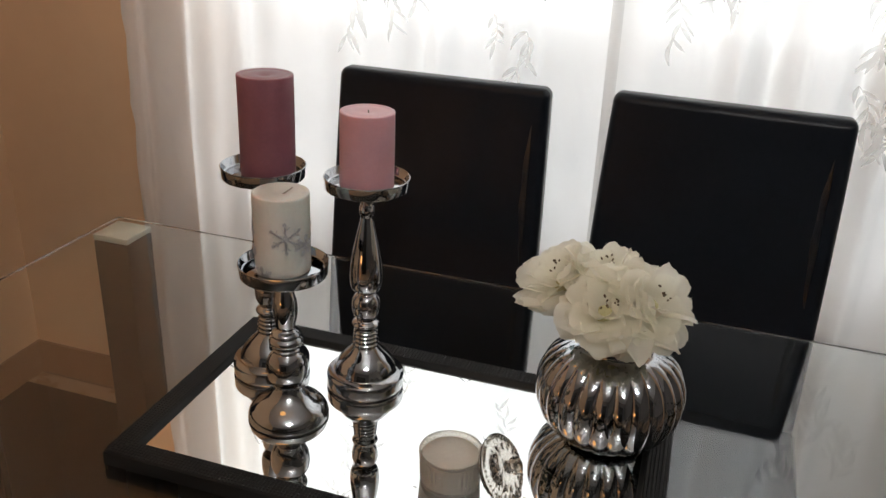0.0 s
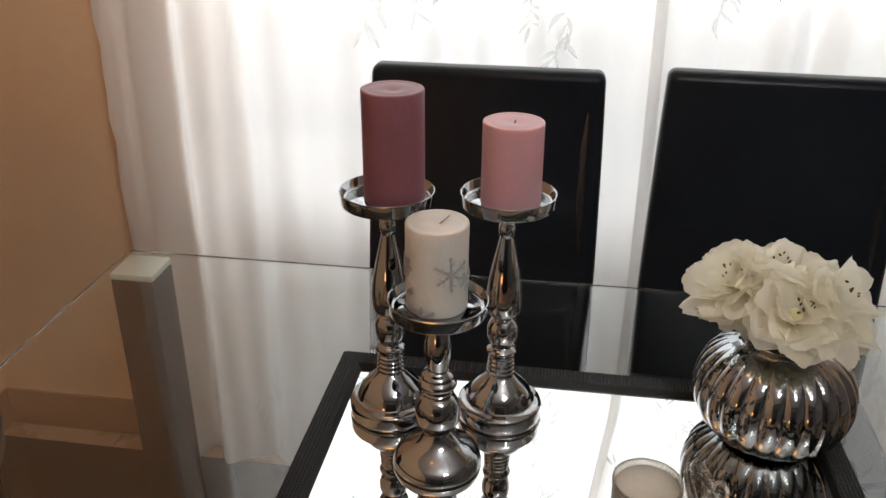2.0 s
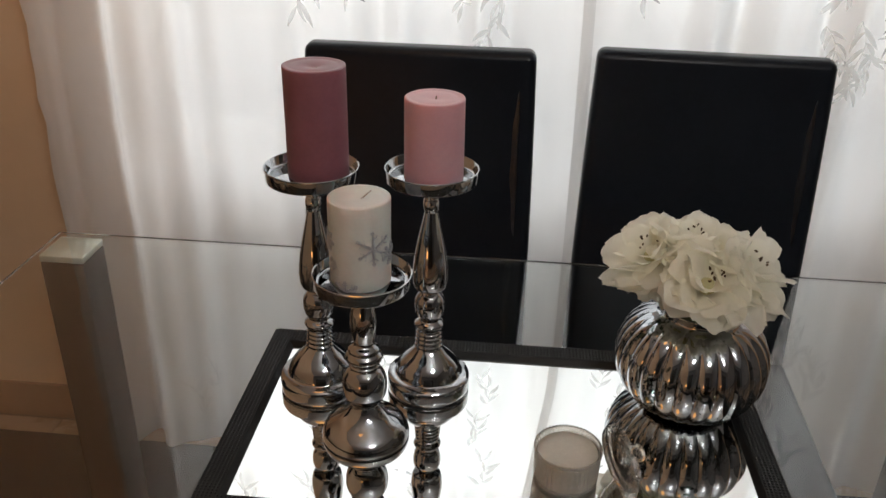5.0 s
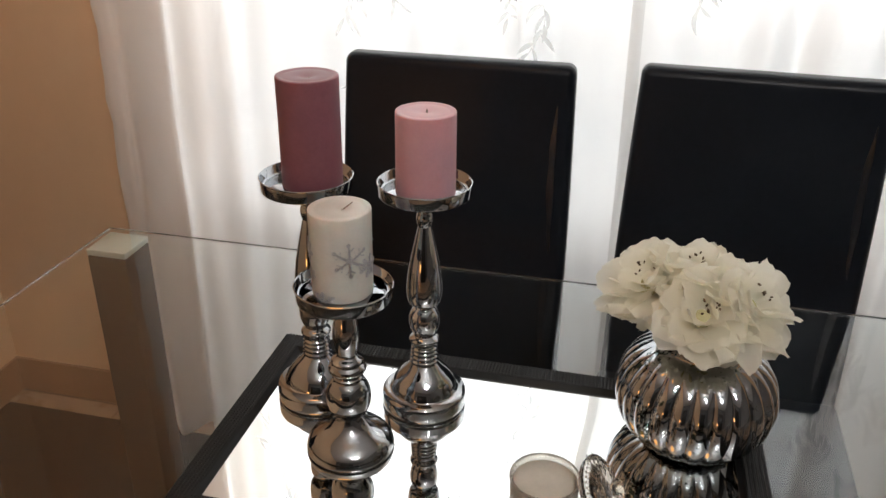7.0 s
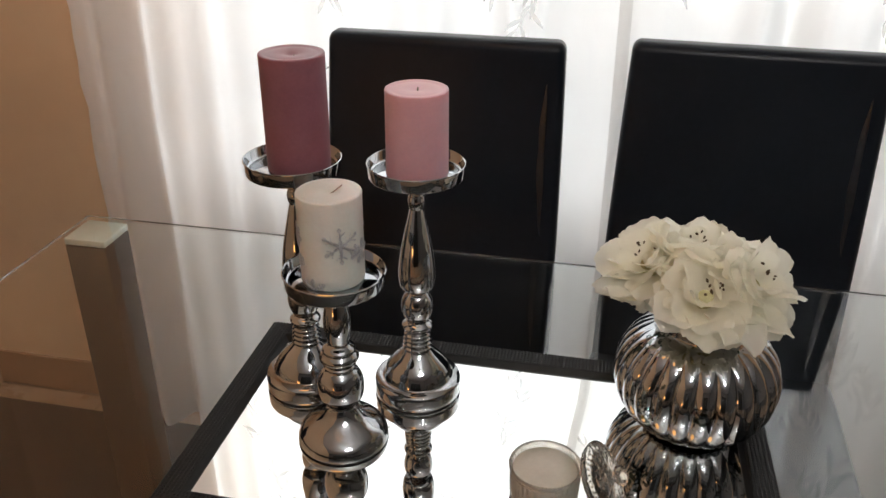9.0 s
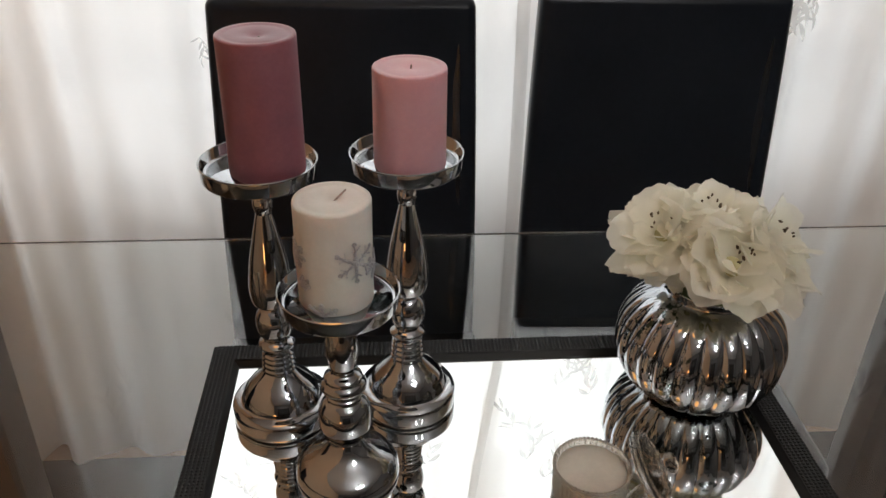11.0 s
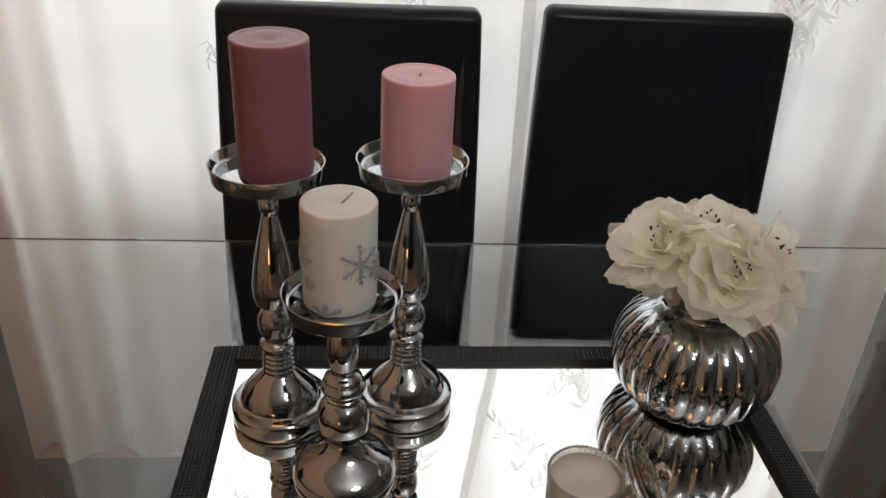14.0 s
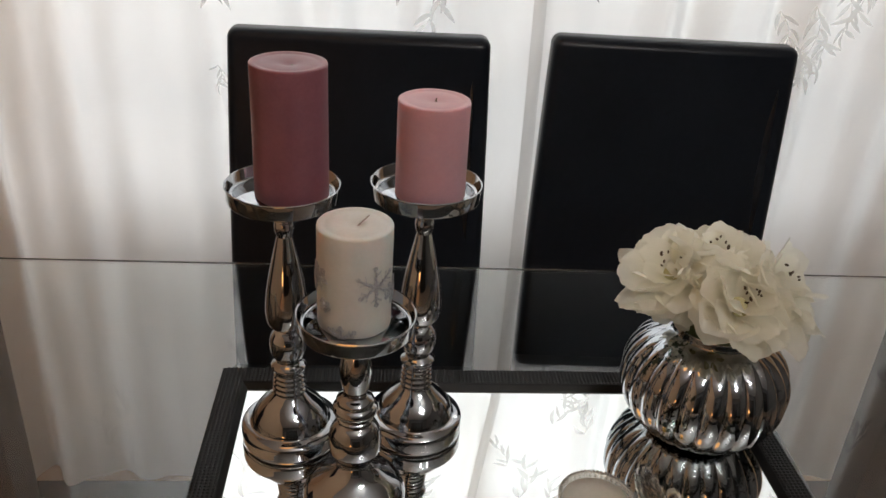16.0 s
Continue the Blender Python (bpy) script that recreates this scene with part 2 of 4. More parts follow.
# ---- mesh helpers ----
def part(name, bm, mat, parent=None, label="", at=None, smooth=None):
    """Links a bmesh as one mesh object."""
    me = bpy.data.meshes.new(name)
    bm.normal_update()
    bm.to_mesh(me)
    bm.free()
    for k in mat if isinstance(mat, (list, tuple)) else (mat,):
        me.materials.append(k)
    if smooth is not None:
        me.shade_smooth()
        if smooth < 179:
            me.set_sharp_from_angle(angle=radians(smooth))
    ob = new(name, me)
    if parent:
        ob.parent = parent
    if at is not None:
        ob.matrix_basis = at
    if label:
        ob["label"] = label
    return ob


def thing(name, label, category, at=None, group="", kind=""):
    ob = new(name)
    ob.empty_display_size = 0.05
    if at is not None:
        ob.matrix_basis = at
    return tagged(ob, label, category, group, kind)


def box(x0, x1, y0, y1, z0, z1, bevel=0.0, seg=2, bm=None):
    own = bm or bmesh.new()
    m = Matrix.LocRotScale(((x0 + x1) / 2, (y0 + y1) / 2, (z0 + z1) / 2), None, (x1 - x0, y1 - y0, z1 - z0))
    made = bmesh.ops.create_cube(own, size=1, matrix=m)["verts"]
    if bevel:
        edges = list({e for v in made for e in v.link_edges})
        bmesh.ops.bevel(own, geom=edges, offset=bevel, segments=seg, profile=0.5, affect="EDGES")
    return own


def lathe(profile, n=64, shape=None, bm=None):
    """Turns (radius, height) pairs round z. shape(angle, radius, height) may move the radius and angle."""
    own = bm or bmesh.new()
    rings = []
    for r, z in profile:
        if r <= 1e-6:
            rings.append([own.verts.new((0, 0, z))])
            continue
        ring = []
        for k in range(n):
            a = 2 * math.pi * k / n
            a2, r2 = shape(a, r, z) if shape else (a, r)
            ring.append(own.verts.new((r2 * math.cos(a2), r2 * math.sin(a2), z)))
        rings.append(ring)
    for a, b in zip(rings, rings[1:]):
        for k in range(n):
            p, q = a[k % len(a)], a[(k + 1) % len(a)]
            s, t = b[(k + 1) % len(b)], b[k % len(b)]
            f = [v for i, v in enumerate((p, q, s, t)) if v not in (p, q, s, t)[:i]]
            if len(f) > 2:
                own.faces.new(f)
    return own


def smooth_profile(points, step=4):
    """Catmull-Rom through (radius, height) pairs; a pair given twice makes a crease."""
    out = []
    for i in range(len(points) - 1):
        p1, p2 = Vector(points[i]), Vector(points[i + 1])
        if (p2 - p1).length < 1e-7:
            continue
        p0 = Vector(points[i - 1]) if i else p1
        p3 = Vector(points[i + 2]) if i + 2 < len(points) else p2
        for k in range(step):
            t = k / step
            v = 0.5 * (2 * p1 + (p2 - p0) * t + (2 * p0 - 5 * p1 + 4 * p2 - p3) * t * t + (3 * p1 - p0 - 3 * p2 + p3) * t ** 3)
            out.append((max(v.x, 0.0), v.y))
    out.append(tuple(points[-1]))
    return out


# ---- the room ----
FLOOR_X0, FLOOR_X1, FLOOR_Y0, FLOOR_Y1, TOP = -1.09, 3.0, -2.6, 2.17, 2.6
WX0, WX1, WZ0, WZ1 = -0.46, 1.40, 0.05, 2.25      # window opening
TABLE = 0.75

part("floor", box(FLOOR_X0 - 0.3, FLOOR_X1 + 0.3, FLOOR_Y0 - 0.3, FLOOR_Y1 + 0.3, -0.15, -0.006), M_GROUT)
tagged(bpy.data.objects["floor"], "beige-brown glazed tile floor with dark grout joints", "floor", kind="structure")

bm = box(FLOOR_X0 - 0.25, WX0, FLOOR_Y1, FLOOR_Y1 + 0.25, 0, TOP)
box(WX1, FLOOR_X1 + 0.25, FLOOR_Y1, FLOOR_Y1 + 0.25, 0, TOP, bm=bm)
box(WX0, WX1, FLOOR_Y1, FLOOR_Y1 + 0.25, 0, WZ0 - 0.03, bm=bm)
box(WX0, WX1, FLOOR_Y1, FLOOR_Y1 + 0.25, WZ1, TOP, bm=bm)
tagged(part("wall_north", bm, M_WALL), "beige painted wall with a wide window behind curtains", "wall", kind="structure")
tagged(part("wall_west", box(FLOOR_X0 - 0.2, FLOOR_X0, FLOOR_Y0, FLOOR_Y1, 0, TOP), M_WALL), "plain beige painted side wall", "wall", kind="structure")
tagged(part("wall_east", box(FLOOR_X1, FLOOR_X1 + 0.2, FLOOR_Y0, FLOOR_Y1, 0, TOP), M_PALE), "plain grey painted side wall", "wall", kind="structure")
tagged(part("wall_south", box(FLOOR_X0 - 0.2, FLOOR_X1 + 0.2, FLOOR_Y0 - 0.2, FLOOR_Y0, 0, TOP), M_PALE), "plain grey painted rear wall", "wall", kind="structure")
tagged(part("ceiling", box(FLOOR_X0 - 0.25, FLOOR_X1 + 0.25, FLOOR_Y0 - 0.25, FLOOR_Y1 + 0.25, TOP, TOP + 0.15), M_CEIL), "off-white painted ceiling", "ceiling", kind="structure")

bm = box(FLOOR_X0, FLOOR_X1, FLOOR_Y1 - 0.010, FLOOR_Y1 - 0.0005, 0, 0.105, 0.002)
box(FLOOR_X0 + 0.0005, FLOOR_X0 + 0.010, FLOOR_Y0, FLOOR_Y1 - 0.012, 0, 0.105, 0.002, bm=bm)
tagged(part("baseboard", bm, M_SKIRT), "brown tile skirting along the beige walls", "baseboard", kind="structure")

# window with its sashes
win = thing("window_1", "white-framed glazed balcony door behind sheer curtains", "window", pose(0, 0, 0), kind="structure")
WY = 2.31
bm = box(WX0, WX0 + 0.06, WY, WY + 0.06, WZ0, WZ1, 0.004)
box(WX1 - 0.06, WX1, WY, WY + 0.06, WZ0, WZ1, 0.004, bm=bm)
box(WX0 + 0.06, WX1 - 0.06, WY, WY + 0.06, WZ1 - 0.06, WZ1, 0.004, bm=bm)
box(WX0 + 0.06, WX1 - 0.06, WY, WY + 0.06, WZ0, WZ0 + 0.05, 0.004, bm=bm)
part("window_frame", bm, M_UPVC, win)
part("mullion", box(0.475, 0.545, WY - 0.004, WY + 0.056, WZ0 + 0.05, WZ1 - 0.06, 0.004), M_UPVC, win)
for x0, x1 in ((WX0 + 0.06, 0.475), (0.545, WX1 - 0.06)):
    part("rail", box(x0, x1, WY + 0.002, WY + 0.054, 1.085, 1.15, 0.004), M_UPVC, win)
    # Solid panel, unseen behind the cloth, added to dim the lower curtain.
    part("door_panel", box(x0, x1, WY + 0.010, WY + 0.046, WZ0 + 0.05, 0.80, 0.004), M_UPVC, win)
    for z0, z1 in ((0.80, 1.085), (1.15, WZ1 - 0.06)):
        p = part("pane", box(x0, x1, WY + 0.024, WY + 0.030, z0, z1), M_PANE, win)
        p.visible_shadow = False
part("window_sill", box(WX0 - 0.03, WX1 + 0.03, FLOOR_Y1 - 0.02, WY, WZ0 - 0.03, WZ0 - 0.001, 0.004), M_STONE, win)

# Unseen ground slab, added to bounce daylight towards the curtains.
tagged(part("terrace", box(-3, 4, FLOOR_Y1 + 0.25, 7, -0.15, -0.02), M_STONE), "pale stone ground outside the balcony door, added unseen to bounce light", "terrace", kind="structure")

# rug under the table
bm = box(-1.07, 1.75, -0.10, 2.085, 0.0005, 0.012, 0.004)
tagged(part("rug", bm, M_RUG), "dark brown short-pile rug under the glass table", "rug")

# ---- glass table ----
TX0, TX1, TY0, TY1 = -0.44, 1.226, 0.90, 1.80
table = thing("dining_table", "clear glass dining table on square steel legs", "table", pose(0, 0, 0))
bm = box(TX0, TX1, TY0, TY1, TABLE - 0.010, TABLE, 0.0012, 2)
for f in bm.faces:
    if abs(f.normal.z) < 0.5:
        f.material_index = 1
top = part("tabletop", bm, (M_GLASS, M_EDGE), table, "clear glass top with polished greenish edges")
top.visible_shadow = False
for x0, y0 in ((-0.432, 1.708), (1.140, 1.710), (-0.432, 0.915), (1.140, 0.915)):
    bm = box(-0.040, 0.040, -0.040, 0.040, 0.018, TABLE - 0.024, 0.003, 2)
    leg = part("leg", bm, M_STEEL, table, at=pose(x0 + 0.039, y0 + 0.042, 0), smooth=40)
    bm = box(-0.040, 0.040, -0.040, 0.040, TABLE - 0.0235, TABLE - 0.0108, 0.002, 2)
    part("cap", bm, M_CAP, leg, "pale mount plate under the glass", smooth=40)
    part("foot", box(-0.043, 0.043, -0.043, 0.043, 0.012, 0.0178, 0.002), M_BLACK, leg)


# ---- chairs ----
def backrest():
    """A padded slab with round edges."""
    wide, low, high, deep, soft = 0.2225, 0.42, 1.085, 0.050, 0.0165
    steps = [0, 0.0006, 0.002, 0.005, 0.009, 0.013, 0.0165, 0.024, 0.034, 0.048]
    xs = [-wide + s for s in steps] + [-0.12, -0.06, 0, 0.06, 0.12] + [wide - s for s in reversed(steps)]
    zs = [low + s for s in steps] + [low + 0.08 + 0.0255 * k for k in range(21)] + [high - s for s in reversed(steps)]

    def bulge(d):
        r = min(d, soft)
        edge = math.sqrt(max(0.0, soft ** 2 - (soft - r) ** 2))
        return edge

    bm = bmesh.new()
    grids = []
    for side in (-1, 1):
        grid = []
        for z in zs:
            row = []
            for x in xs:
                dx, dz = wide - abs(x), min(z - low, high - z)
                d = min(dx, dz)
                if dx < soft and dz < soft:
                    d = max(0.0, soft - math.hypot(soft - dx, soft - dz))
                px, pz = x, z
                over = math.hypot(max(0, soft - dx), max(0, soft - dz))
                if over > soft:
                    k = soft / over
                    px = math.copysign(wide - soft + max(0, soft - dx) * k, x)
                    pz = (high - soft + max(0, soft - dz) * k) if z > 0.7 else (low + soft - max(0, soft - dz) * k)
                row.append(bm.verts.new((px, deep / 2 + side * (deep / 2 - soft + (bulge(d) if side < 0 else math.sqrt(max(0.0, soft ** 2 - (soft - min(d, soft)) ** 2)))), pz)))
            grid.append(row)
        grids.append(grid)
        for a, b in zip(grid, grid[1:]):
            for i in range(len(xs) - 1):
                bm.faces.new((a[i], a[i + 1], b[i + 1], b[i]) if side < 0 else (a[i], b[i], b[i + 1], a[i + 1]))
    f, g = grids
    loop = [(0, i) for i in range(len(xs))] + [(j, -1) for j in range(1, len(zs))] + [(-1, i) for i in range(len(xs) - 2, -1, -1)] + [(j, 0) for j in range(len(zs) - 2, 0, -1)]
    for (a, b), (c, d) in zip(loop, loop[1:] + loop[:1]):
        bm.faces.new((f[a][b], g[a][b], g[c][d], f[c][d]))
    bmesh.ops.remove_doubles(bm, verts=bm.verts[:], dist=0.00005)
    return bm


def chair(at):
    c = thing("dining_chair", "black leatherette dining chair with a tall plain back", "chair", at, "chairs round the table")
    bm = backrest()
    for v in bm.verts:
        t = (v.co.z - 0.42) / 0.665
        v.co.x *= 1.0 - 0.055 * t ** 2
        v.co.y += 0.055 * t - 0.003 * math.cos(v.co.x / 0.2275 * 1.4) * (1 if v.co.y < 0.02 else 0.5)
    part("backrest", bm, M_LEATHER, c, smooth=50)
    # Glossy wedge added on one side, its steep face mirroring the curtain as a streak.
    fold = ((-0.0170, 0.0006), (-0.0070, -0.0022), (-0.0010, -0.0040), (0.0004, -0.0040), (0.0036, 0.0008))
    bm = bmesh.new()
    rows = []
    for k in range(41):
        z = 0.735 + 0.285 * k / 40
        t = (z - 0.42) / 0.665
        swell = math.sin(math.pi * k / 40) ** 0.6 * (0.9 + 0.1 * math.sin(61 * z))
        row = []
        for dx, dy in fold:
            x = (0.1925 + dx * swell + 0.0006 * math.sin(47 * z)) * (1.0 - 0.055 * t ** 2)
            row.append(bm.verts.new((x, 0.055 * t - 0.003 * math.cos(x / 0.2275 * 1.4) + dy * swell + 0.0002, z)))
        rows.append(row)
    for lo, hi in zip(rows, rows[1:]):
        for j in range(len(fold) - 1):
            bm.faces.new((lo[j], lo[j + 1], hi[j + 1], hi[j]))
    part("streak_fold", bm, M_STREAK, c, "glossy raised fold down one side, shaped to catch a streak of light", smooth=40)
    bm = box(-0.2275, 0.2275, -0.40, 0.03, 0.40, 0.475, 0.02, 4)
    for v in bm.verts:
        if v.co.z > 0.45:
            v.co.z += 0.010 * math.cos(v.co.x / 0.2275 * 1.4) * math.cos((v.co.y + 0.18) / 0.21 * 1.4)
    part("seat", bm, M_LEATHER, c, smooth=50)
    part("seat_frame", box(-0.215, 0.215, -0.385, 0.02, 0.37, 0.402, 0.004), M_BLACK, c)
    for x in (-0.19, 0.19):
        for y in (-0.36, 0.0):
            bm = box(-0.020, 0.020, -0.020, 0.020, 0.012, 0.372, 0.003)
            for v in bm.verts:
                if v.co.z < 0.2:
                    v.co.x *= 0.8
                    v.co.y *= 0.8
            part("leg", bm, M_BLACK, c, at=pose(x, y, 0))
    return c


CHAIR = chair(pose(0.213, 1.893, 0))
copy_thing(CHAIR, pose(0.742, 1.928, 0, 0, 0, -2.0))
copy_thing(CHAIR, pose(-0.842, 1.50, 0, 0, 0, 25))


# ---- curtains ----
def plan(knots, count, waves, amp, seed):
    """A curtain's run in plan: eased between knots, with uneven pleats on it. Returns (x, y) pairs."""
    rnd = random.Random(seed)
    ph = [rnd.uniform(0, 6.28) for _ in range(4)]
    lens = [math.dist(a[:2], b[:2]) for a, b in zip(knots, knots[1:])]
    total, out = sum(lens), []
    for k in range(count + 1):
        s = total * k / count
        i = 0
        while i < len(lens) - 1 and s > lens[i]:
            s -= lens[i]
            i += 1
        t = min(1.0, s / lens[i])
        x0, y0, a0 = knots[i]
        x1, y1, a1 = knots[i + 1]
        u = k / count
        a = a0 + (a1 - a0) * t
        y = y0 + (y1 - y0) * t + a * amp * (math.sin(waves * 6.283 * u + ph[0]) + 0.5 * math.sin(waves * 10.7 * u + ph[1]))
        out.append((x0 + (x1 - x0) * t, y))
    return out


def curtain_panel(name, run, z0, z1, seed, label, flare, drawn=0.0):
    rnd = random.Random(seed)
    ph = [rnd.uniform(0, 6.28) for _ in range(5)]
    nz = 46
    bm = bmesh.new()
    rows = []
    for j in range(nz + 1):
        z = z0 + (z1 - z0) * j / nz
        d = (z1 - z) / (z1 - z0)
        row = []
        for i, (x, y) in enumerate(run):
            u = i / len(run)
            yy = y + 0.004 * math.sin(3.1 * z + 9 * u + ph[0]) * d + 0.003 * math.sin(8.3 * z + 23 * u + ph[1])
            xx = x + flare * (0.5 - u) * d + 0.004 * math.sin(2.3 * z + 14 * u + ph[2])
            xx -= drawn * max(0.0, z - 1.25) * math.exp(-9 * u)
            rim = math.exp(-30 * min(u, 1 - u))
            xx += rim * (0.003 * math.sin(31 * z + ph[3]) + 0.0025 * math.sin(67 * z + ph[4]))
            yy += 0.006 * math.sin(5.2 * z + 31 * u + ph[4]) * d * min(1.0, abs(u - 0.5) * 3)
            row.append(bm.verts.new((xx, yy, z)))
        rows.append(row)
    for a, b in zip(rows, rows[1:]):
        for i in range(len(run) - 1):
            bm.faces.new((a[i], a[i + 1], b[i + 1], b[i]))
    root = thing(name, label, "curtain", pose(0, 0, 0), "curtains at the window")
    part("panel", bm, M_SHEER, root, smooth=180)
    return root


def front_y(run, x):
    near = [y for a, y in run if abs(a - x) < 0.02]
    return min(near) if near else 2.08


def leaf(x, z, ang, length, width, y, bend):
    """A curved pointed leaf lying in the plane of the cloth."""
    bm = bmesh.new()
    n = 7
    left, right = [], []
    for k in range(n + 1):
        t = k / n
        w = width * math.sin(math.pi * min(1, t * 0.94 + 0.03)) ** 0.8 * (1 - 0.25 * t)
        a = ang + bend * t
        px, pz = x + length * t * math.cos(a), z + length * t * math.sin(a)
        nx, nz = -math.sin(a), math.cos(a)
        left.append(bm.verts.new((px + nx * w, y, pz + nz * w)))
        right.append(bm.verts.new((px - nx * w, y, pz - nz * w)))
    for k in range(n):
        bm.faces.new((left[k], left[k + 1], right[k + 1], right[k]))
    return bm


def sprig(root, run, x, z, size, seed, count=6, lean=0.0):
    """A stem with pointed leaves, embroidered on the curtain."""
    rnd = random.Random(seed)
    y = front_y(run, x) - 0.009
    stem = -math.pi / 2 + lean
    line = [(x + size * 0.9 * t * math.cos(stem) + 0.1 * size * math.sin(4 * t), z + size * 0.9 * t * math.sin(stem)) for t in (k / 10 for k in range(11))]
    bm = bmesh.new()
    ends = [[bm.verts.new((px - 0.0007, y, pz)), bm.verts.new((px + 0.0007, y, pz))] for px, pz in line]
    for (a, c), (d, e) in zip(ends, ends[1:]):
        bm.faces.new((a, c, e, d))
    stem_ob = part("embroidered_stem", bm, M_THREAD, root, "thin grey embroidered stem")
    for k in range(count):
        bx, bz = line[round(10 * k / max(1, count - 1))]
        side = 1 if k % 2 else -1
        a = stem + side * rnd.uniform(0.4, 1.2)
        part("leaf", leaf(bx, bz, a, size * rnd.uniform(0.32, 0.5), size * rnd.uniform(0.036, 0.060), y - 0.0002 * k, side * rnd.uniform(-0.7, 0.2)), M_THREAD, stem_ob)


LEFT = plan([(-0.600, 2.090, 1.6), (-0.50, 2.090, 2.2), (-0.38, 2.095, 1.6), (-0.27, 2.096, 0.6), (-0.12, 2.096, 0.25), (-0.02, 2.098, 0.5), (0.12, 2.100, 0.9), (0.30, 2.100, 0.9), (0.38, 2.106, 0.5), (0.517, 2.112, 0.1)], 420, 8, 0.015, 3)
RIGHT = plan([(0.505, 2.086, 0.0), (0.60, 2.094, 0.3), (0.70, 2.100, 1.1), (0.82, 2.100, 2.1), (0.96, 2.100, 2.0), (1.05, 2.100, 0.5), (1.18, 2.100, 0.3), (1.32, 2.10, 0.9), (1.72, 2.095, 1.6)], 420, 8, 0.017, 8)
left_curtain = curtain_panel("sheer_curtain", LEFT, 0.015, 2.42, 4, "white sheer curtain with grey embroidered leaves, hanging in folds", -0.035)
right_curtain = curtain_panel("sheer_curtain", RIGHT, 0.015, 2.42, 9, "white sheer curtain with a grey hem and embroidered leaves", 0.02, 0.095)


def hem(root, x0, x1, y, seed):
    """The doubled edge of a panel, a little wavy on its way down."""
    rnd = random.Random(seed)
    a = rnd.uniform(0, 6)
    bm = bmesh.new()
    rows = []
    for j in range(61):
        z = 0.045 + 2.37 * j / 60
        d = (2.42 - z) / 2.4
        s = 0.004 * math.sin(3.3 * z + a) + 0.012 * d - 0.095 * max(0.0, z - 1.25)
        w = 0.006 * d
        rows.append([bm.verts.new((x, yy, z)) for x, yy in ((x0 + s - w, y), ((x0 + x1) / 2 + s, y - 0.004), (x1 + s + w, y + 0.001))])
    for p, q in zip(rows, rows[1:]):
        for k in range(2):
            bm.faces.new((p[k], p[k + 1], q[k + 1], q[k]))
    part("hem", bm, M_HEM, root, "doubled grey edge hem", smooth=180)


hem(right_curtain, 0.503, 0.519, 2.066, 2)
SPRIGS = {
    "l": [(-0.032, 1.24, 0.13, 0.0), (0.045, 1.225, 0.085, 0.3), (0.265, 1.20, 0.075, 0.3), (0.345, 1.165, 0.10, -0.15), (-0.040, 0.985, 0.04, 0.1),
          (-0.05, 1.57, 0.12, 0.2), (0.03, 1.49, 0.11, -0.3), (0.10, 1.28, 0.09, 0.2), (0.33, 1.44, 0.10, 0.2), (0.37, 1.33, 0.09, -0.2), (-0.31, 1.54, 0.11, 0.3), (-0.33, 1.38, 0.09, -0.2), (-0.30, 1.30, 0.07, 0.2), (-0.06, 1.70, 0.11, -0.2), (0.36, 1.58, 0.10, 0.1), (0.20, 1.66, 0.12, 0.0), (-0.25, 1.74, 0.12, 0.1)],
    "r": [(0.622, 1.25, 0.09, 0.05), (0.66, 1.35, 0.10, 0.3), (0.725, 1.345, 0.10, -0.3), (0.60, 1.56, 0.12, 0.1), (0.56, 1.46, 0.08, -0.4), (0.955, 1.125, 0.09, 0.4), (1.010, 1.140, 0.11, 0.1), (1.040, 1.080, 0.085, -0.3), (0.990, 1.070, 0.07, 0.5), (1.070, 1.160, 0.08, 0.2),
          (0.965, 1.280, 0.12, 0.2), (1.005, 1.270, 0.1, -0.3), (1.095, 1.220, 0.11, 0.1), (1.055, 1.420, 0.12, 0.2), (0.655, 1.64, 0.11, 0.3), (0.70, 1.30, 0.09, 0.4), (1.03, 1.47, 0.11, -0.2), (1.36, 1.40, 0.12, 0.2), (0.85, 1.55, 0.12, 0.0), (1.25, 1.62, 0.13, 0.1), (1.42, 1.20, 0.10, 0.1)],
}
for k, (x, z, size, lean) in enumerate(SPRIGS["l"]):
    sprig(left_curtain, LEFT, x, z, size, 20 + k, 9, lean)
for k, (x, z, size, lean) in enumerate(SPRIGS["r"]):
    sprig(right_curtain, RIGHT, x, z, size, 60 + k, 9, lean)

rod = thing("curtain_rod", "slim steel curtain rod above the window", "curtain rod", pose(0, 0, 0))
bm = bmesh.new()
bmesh.ops.create_cone(bm, cap_ends=True, segments=20, radius1=0.011, radius2=0.011, depth=2.6, matrix=pose(0.52, 2.10, 2.435, 0, 90, 0))
part("pole", bm, M_STEEL, rod, smooth=40)
for x in (-0.74, 1.78):
    part("bracket", box(x - 0.008, x + 0.008, 2.10, 2.1695, 2.425, 2.445, 0.002), M_STEEL, rod)
    part("finial", lathe(smooth_profile([(0, -0.02), (0.02, 0), (0, 0.02)]), 20), M_STEEL, rod, at=pose(x - 0.05 if x < 0 else x + 0.05, 2.10, 2.435), smooth=180)

# ---- mirror tray ----
RX0, RX1, RY0, RY1 = 0.057, 0.724, 1.120, 1.490
tray = thing("mirror_tray", "rectangular mirror tray with a black studded frame", "tray", pose(0, 0, TABLE + 0.0005))
W, H = 0.0350, 0.021
part("mirror", box(RX0 + 0.02, RX1 - 0.02, RY0 + 0.02, RY1 - 0.02, 0.006, 0.0133), M_MIRROR, tray, "clean silvered mirror plate")


